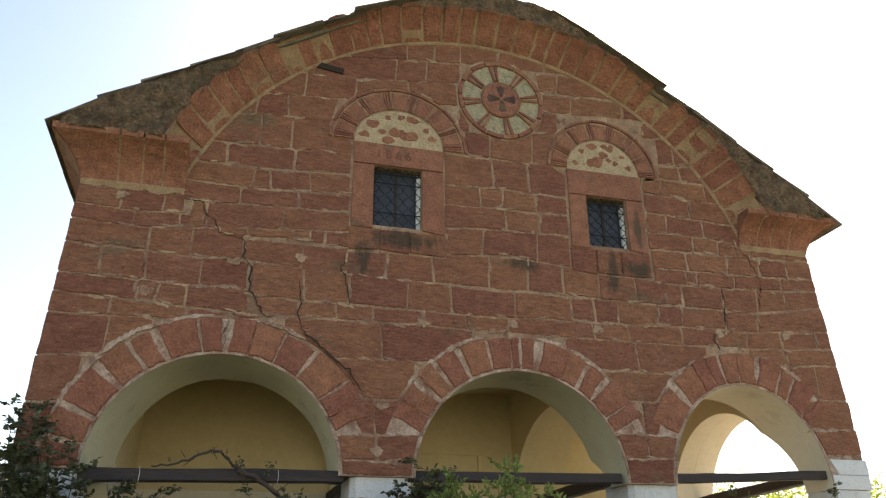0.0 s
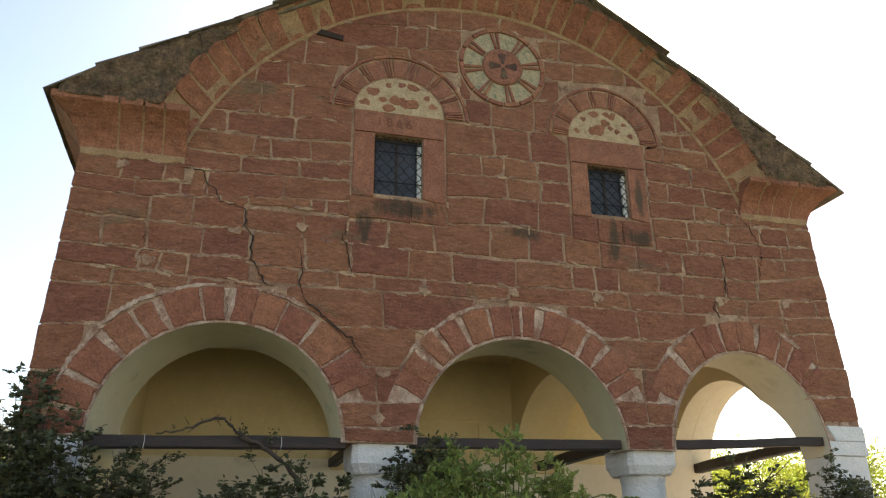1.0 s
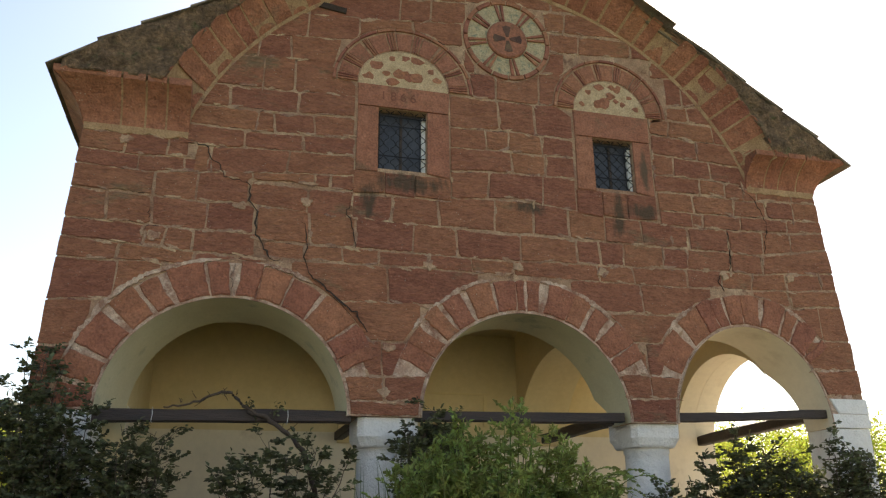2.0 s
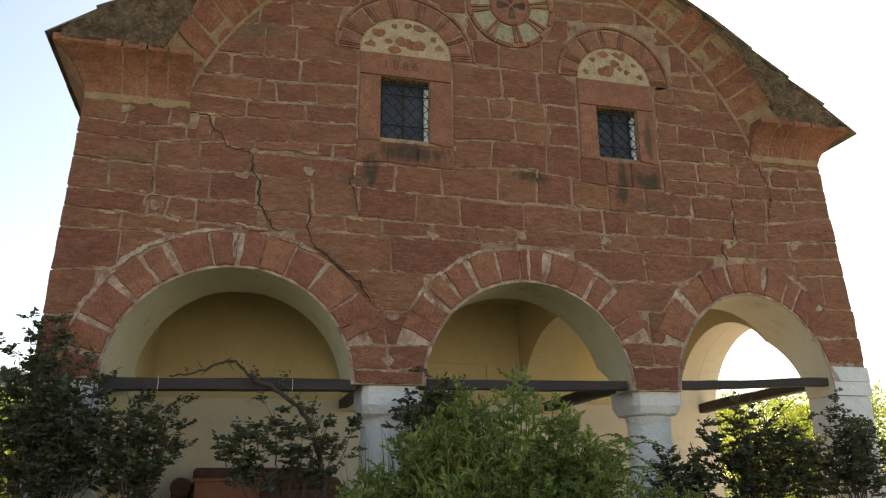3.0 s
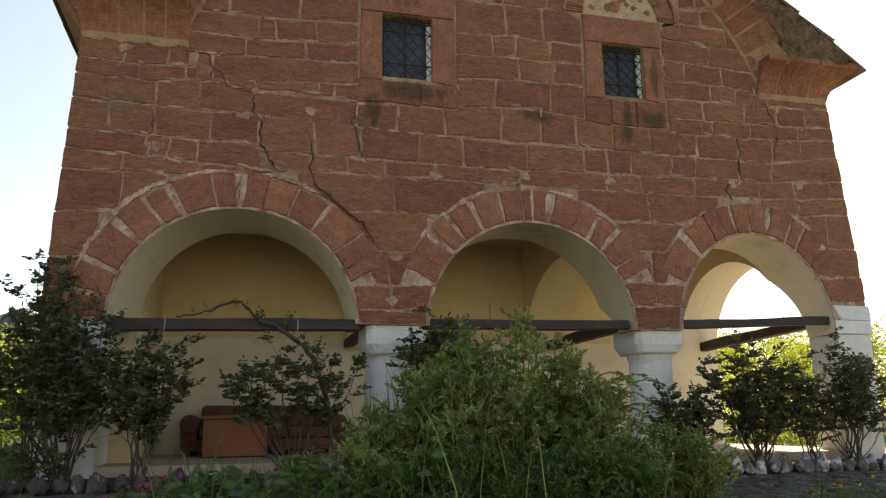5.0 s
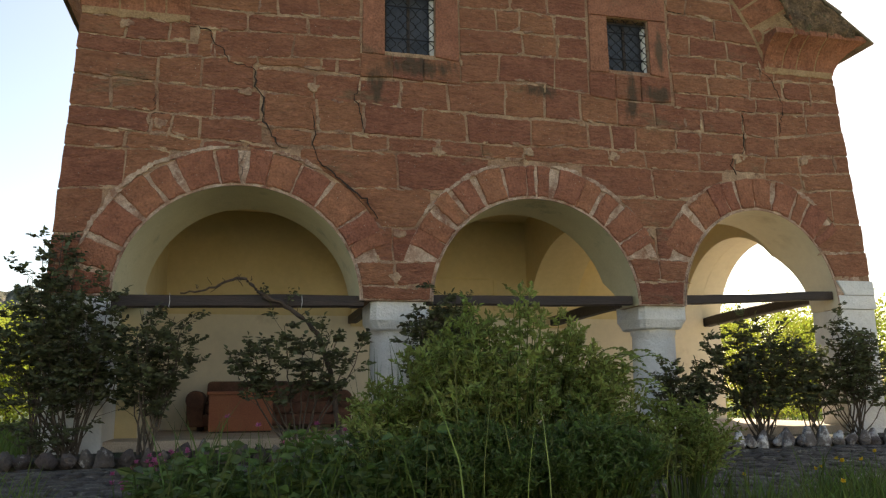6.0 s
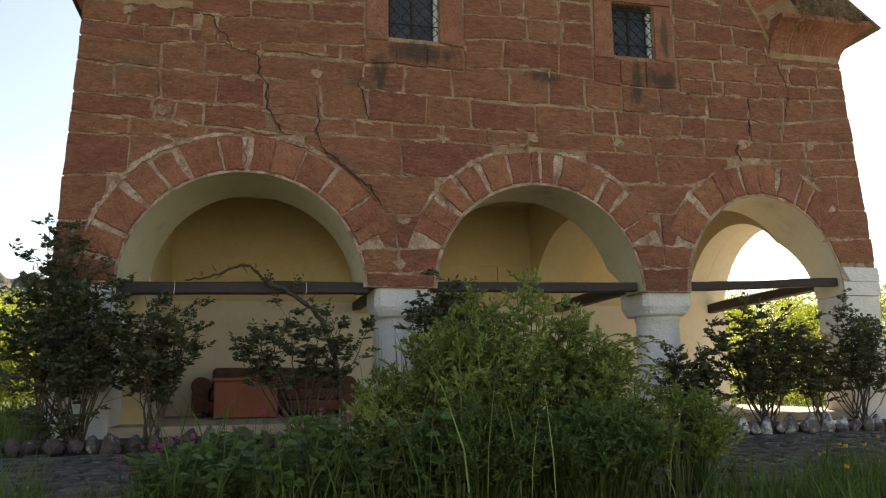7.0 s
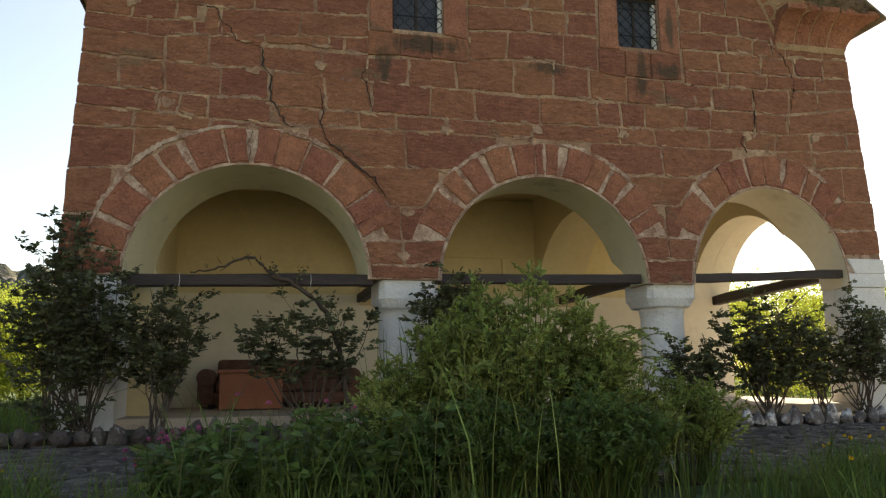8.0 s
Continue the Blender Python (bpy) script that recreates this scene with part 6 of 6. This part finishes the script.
def flower(x, y, z, size, material, label, base=0.0, cat="flower", petals=8, seed=0):
    r = random.Random(seed)
    th = holder("wild_flower", x, y, base, label, cat, "wild flowers")
    v, f = [], []
    tube(v, f, [(x + 0.03, y, base), (x + 0.015, y, (z + base) / 2), (x, y, z)], 0.003, 0.002, 4)
    raw("stalk", v, f, M_GRASS, th)
    P, D = [], []
    for ring in range(2):
        for k in range(petals):
            a = 2 * math.pi * (k + 0.5 * ring) / petals
            P.append((x, y, z + 0.004 * ring))
            D.append((math.cos(a), math.sin(a), 0.5 + 0.9 * ring))
    V, F = leaves(P, D, size, size * 0.6, np.random.default_rng(seed), 0.1)
    raw("petals", V, F, material, th)
    return th


r = random.Random(66)
PK, YL = "pink meadow flower on a thin stalk", "yellow buttercup on a thin stalk"
for x, y, z in ((1.84, -4.6, 0.52), (2.13, -4.6, 0.38), (2.0, -4.5, 0.47), (2.46, -4.55, 0.44), (2.32, -4.4, 0.47)):
    flower(x, y, z, 0.020, M_PINK, PK, seed=int(x * 100))
for k in range(44):
    x, y = r.uniform(1.18, 1.60), r.uniform(-3.9, -3.3)
    flower(x, y, 0.07 + r.uniform(0, 0.16) + 0.2 * (x - 1.18), 0.022, M_PINK, "low pink flower by the cobbled path", seed=k)
for k in range(22):
    x, y = r.uniform(4.5, 6.3), r.uniform(-5.8, -5.0)
    flower(x, y, r.uniform(0.16, 0.30), 0.016, M_YELLOW, YL, seed=100 + k, petals=6)
for k in range(4):
    flower(r.uniform(0.3, 1.3), r.uniform(-4.9, -4.4), r.uniform(0.12, 0.2), 0.014, M_YELLOW, YL, seed=200 + k, petals=6)


# ---- trees behind the church ----
def tree(base, height, radius, seed, label, n=5200, leaf=0.16, lowest=0.12):
    rng, r = np.random.default_rng(seed), random.Random(seed)
    th = holder("tree", *base, label, "tree")
    sv, sf, P, D = [], [], [], []
    b = Vector(base)
    top = b + Vector((0, 0, height * 0.85))
    tube(sv, sf, [b, b.lerp(top, 0.3), b.lerp(top, 0.65) + Vector((0.1, 0, 0)), top], height * 0.028, height * 0.006, 7)
    ends = []
    for k in range(26):
        t = lowest + (0.95 - lowest) * k / 26
        a = r.uniform(0, 2 * math.pi)
        ln = radius * (0.55 + 0.5 * math.sin(math.pi * min(1, t * 0.9 + 0.1))) * r.uniform(0.7, 1.1)
        q = b.lerp(top, t)
        e = q + Vector((math.cos(a) * ln, math.sin(a) * ln, ln * r.uniform(0.25, 0.7)))
        m = q.lerp(e, 0.5) + Vector((0, 0, -0.05 * ln))
        tube(sv, sf, [q, m, e], height * 0.009, height * 0.002, 4)
        ends += [(m, ln * 0.28), (e, ln * 0.32), (q.lerp(e, 0.75), ln * 0.3)]
    per = n // len(ends)
    for c, s in ends:
        pts = rng.normal(size=(per, 3)) * s * 0.55
        for p in pts:
            P.append(c + Vector(p))
            D.append((p[0] + rng.normal() * 0.3, p[1] + rng.normal() * 0.3, p[2] + rng.normal() * 0.3))
    V, F = leaves(P, D, leaf, leaf * 0.6, rng, 0.3, six=False)
    raw("trunk", sv, sf, M_BARK, th)
    raw("crown", V, F, M_TREE, th)
    return th


TL = "sunlit young tree with yellow-green spring leaves"
tree((-3.9, 13.5, 0), 2.7, 1.5, 401, TL, 9000, 0.09, 0.02)
tree((-5.3, 15.5, 0), 3.1, 1.6, 402, TL, 9000, 0.10, 0.02)
tree((-6.6, 19.0, 0), 3.9, 1.8, 403, TL, 9000, 0.11, 0.02)
tree((-4.4, 18.0, 0), 3.0, 1.7, 404, TL, 8000, 0.11, 0.02)
tree((-8.3, 22.0, 0), 4.2, 1.9, 410, TL, 8000, 0.12, 0.02)
tree((-2.4, 16.0, 0), 2.5, 1.5, 411, TL, 7000, 0.10, 0.02)
tree((12.9, 6.0, 0), 2.35, 1.3, 405, TL, 4200, 0.08, 0.02)
tree((15.0, 7.4, 0), 2.5, 1.4, 406, TL, 4200, 0.09, 0.02)
tree((13.8, 9.5, 0), 2.6, 1.4, 407, TL, 6000, 0.09, 0.02)
tree((18.0, 9.0, 0), 3.0, 1.6, 408, TL, 6000, 0.10, 0.02)
tree((17.5, 13.0, 0), 3.4, 1.8, 409, TL, 6000, 0.11, 0.02)

# ---- far hill with rocks ----
verts, faces = [], []
NX, NY = 140, 60
for i in range(NX + 1):
    for j in range(NY + 1):
        x, y = -260 + 280 * i / NX, 240 + 220 * j / NY
        ridge = math.exp(-((x + 93) / 36) ** 2) * math.exp(-((y - 340) / 75) ** 2)
        z = 44 * ridge * (0.95 + 0.5 * noise.noise((x * 0.035, y * 0.035, 0)) + 0.22 * noise.noise((x * 0.11, y * 0.11, 3)) + 0.10 * noise.noise((x * 0.3, y * 0.3, 3)))
        verts.append((x, y, z - 0.6))
for i in range(NX):
    for j in range(NY):
        a = i * (NY + 1) + j
        faces.append((a, a + NY + 1, a + NY + 2, a + 1))
tagged(raw("backdrop_hill", verts, faces, M_HILL, smooth=False), "distant wooded hill with bare grey rocks", "hill", kind="structure")

# ---- cobbles of the path ----
rng = random.Random(91)
rest_v, rest_f = [], []
count = 0


def cobble(cx, cy, sx, sy, ang, top):
    n = 7
    pts = []
    for k in range(n):
        a = 2 * math.pi * (k + rng.uniform(-0.25, 0.25)) / n
        q = rng.uniform(0.85, 1.08)
        u, w = sx * q * math.cos(a), sy * q * math.sin(a)
        pts.append((cx + u * math.cos(ang) - w * math.sin(ang), cy + u * math.sin(ang) + w * math.cos(ang)))
    v = [(cx + (x - cx) * 0.78, cy + (y - cy) * 0.78, top + rng.uniform(-0.003, 0.003)) for x, y in pts]
    v += [(x, y, top - 0.012) for x, y in pts] + [(x, y, -0.01) for x, y in pts]
    f = [tuple(range(n))]
    for o in (0, n):
        for k in range(n):
            j = (k + 1) % n
            f.append((o + k, o + n + k, o + n + j, o + j))
    return v, f


y = -4.55
while y < -0.98:
    x = -2.4 + rng.uniform(0, 0.1)
    while x < 11:
        sx, sy = rng.uniform(0.065, 0.125), rng.uniform(0.045, 0.075)
        v, f = cobble(x, y + rng.uniform(-0.02, 0.02), sx, sy, rng.uniform(-0.4, 0.4), rng.uniform(0.008, 0.026))
        if count < 300 and 4.6 < x < 8.4 and y < -1.8:
            raw("cobble", v, f, M_COBBLE, path_ob)
            count += 1
        else:
            o = len(rest_v)
            rest_v += v
            rest_f += [tuple(o + q for q in ff) for ff in f]
        x += sx * 2 + rng.uniform(0.005, 0.03)
    y += 0.125
rest = raw("cobbles", rest_v, rest_f, M_COBBLES, path_ob)
rest["kind"] = "stuff"
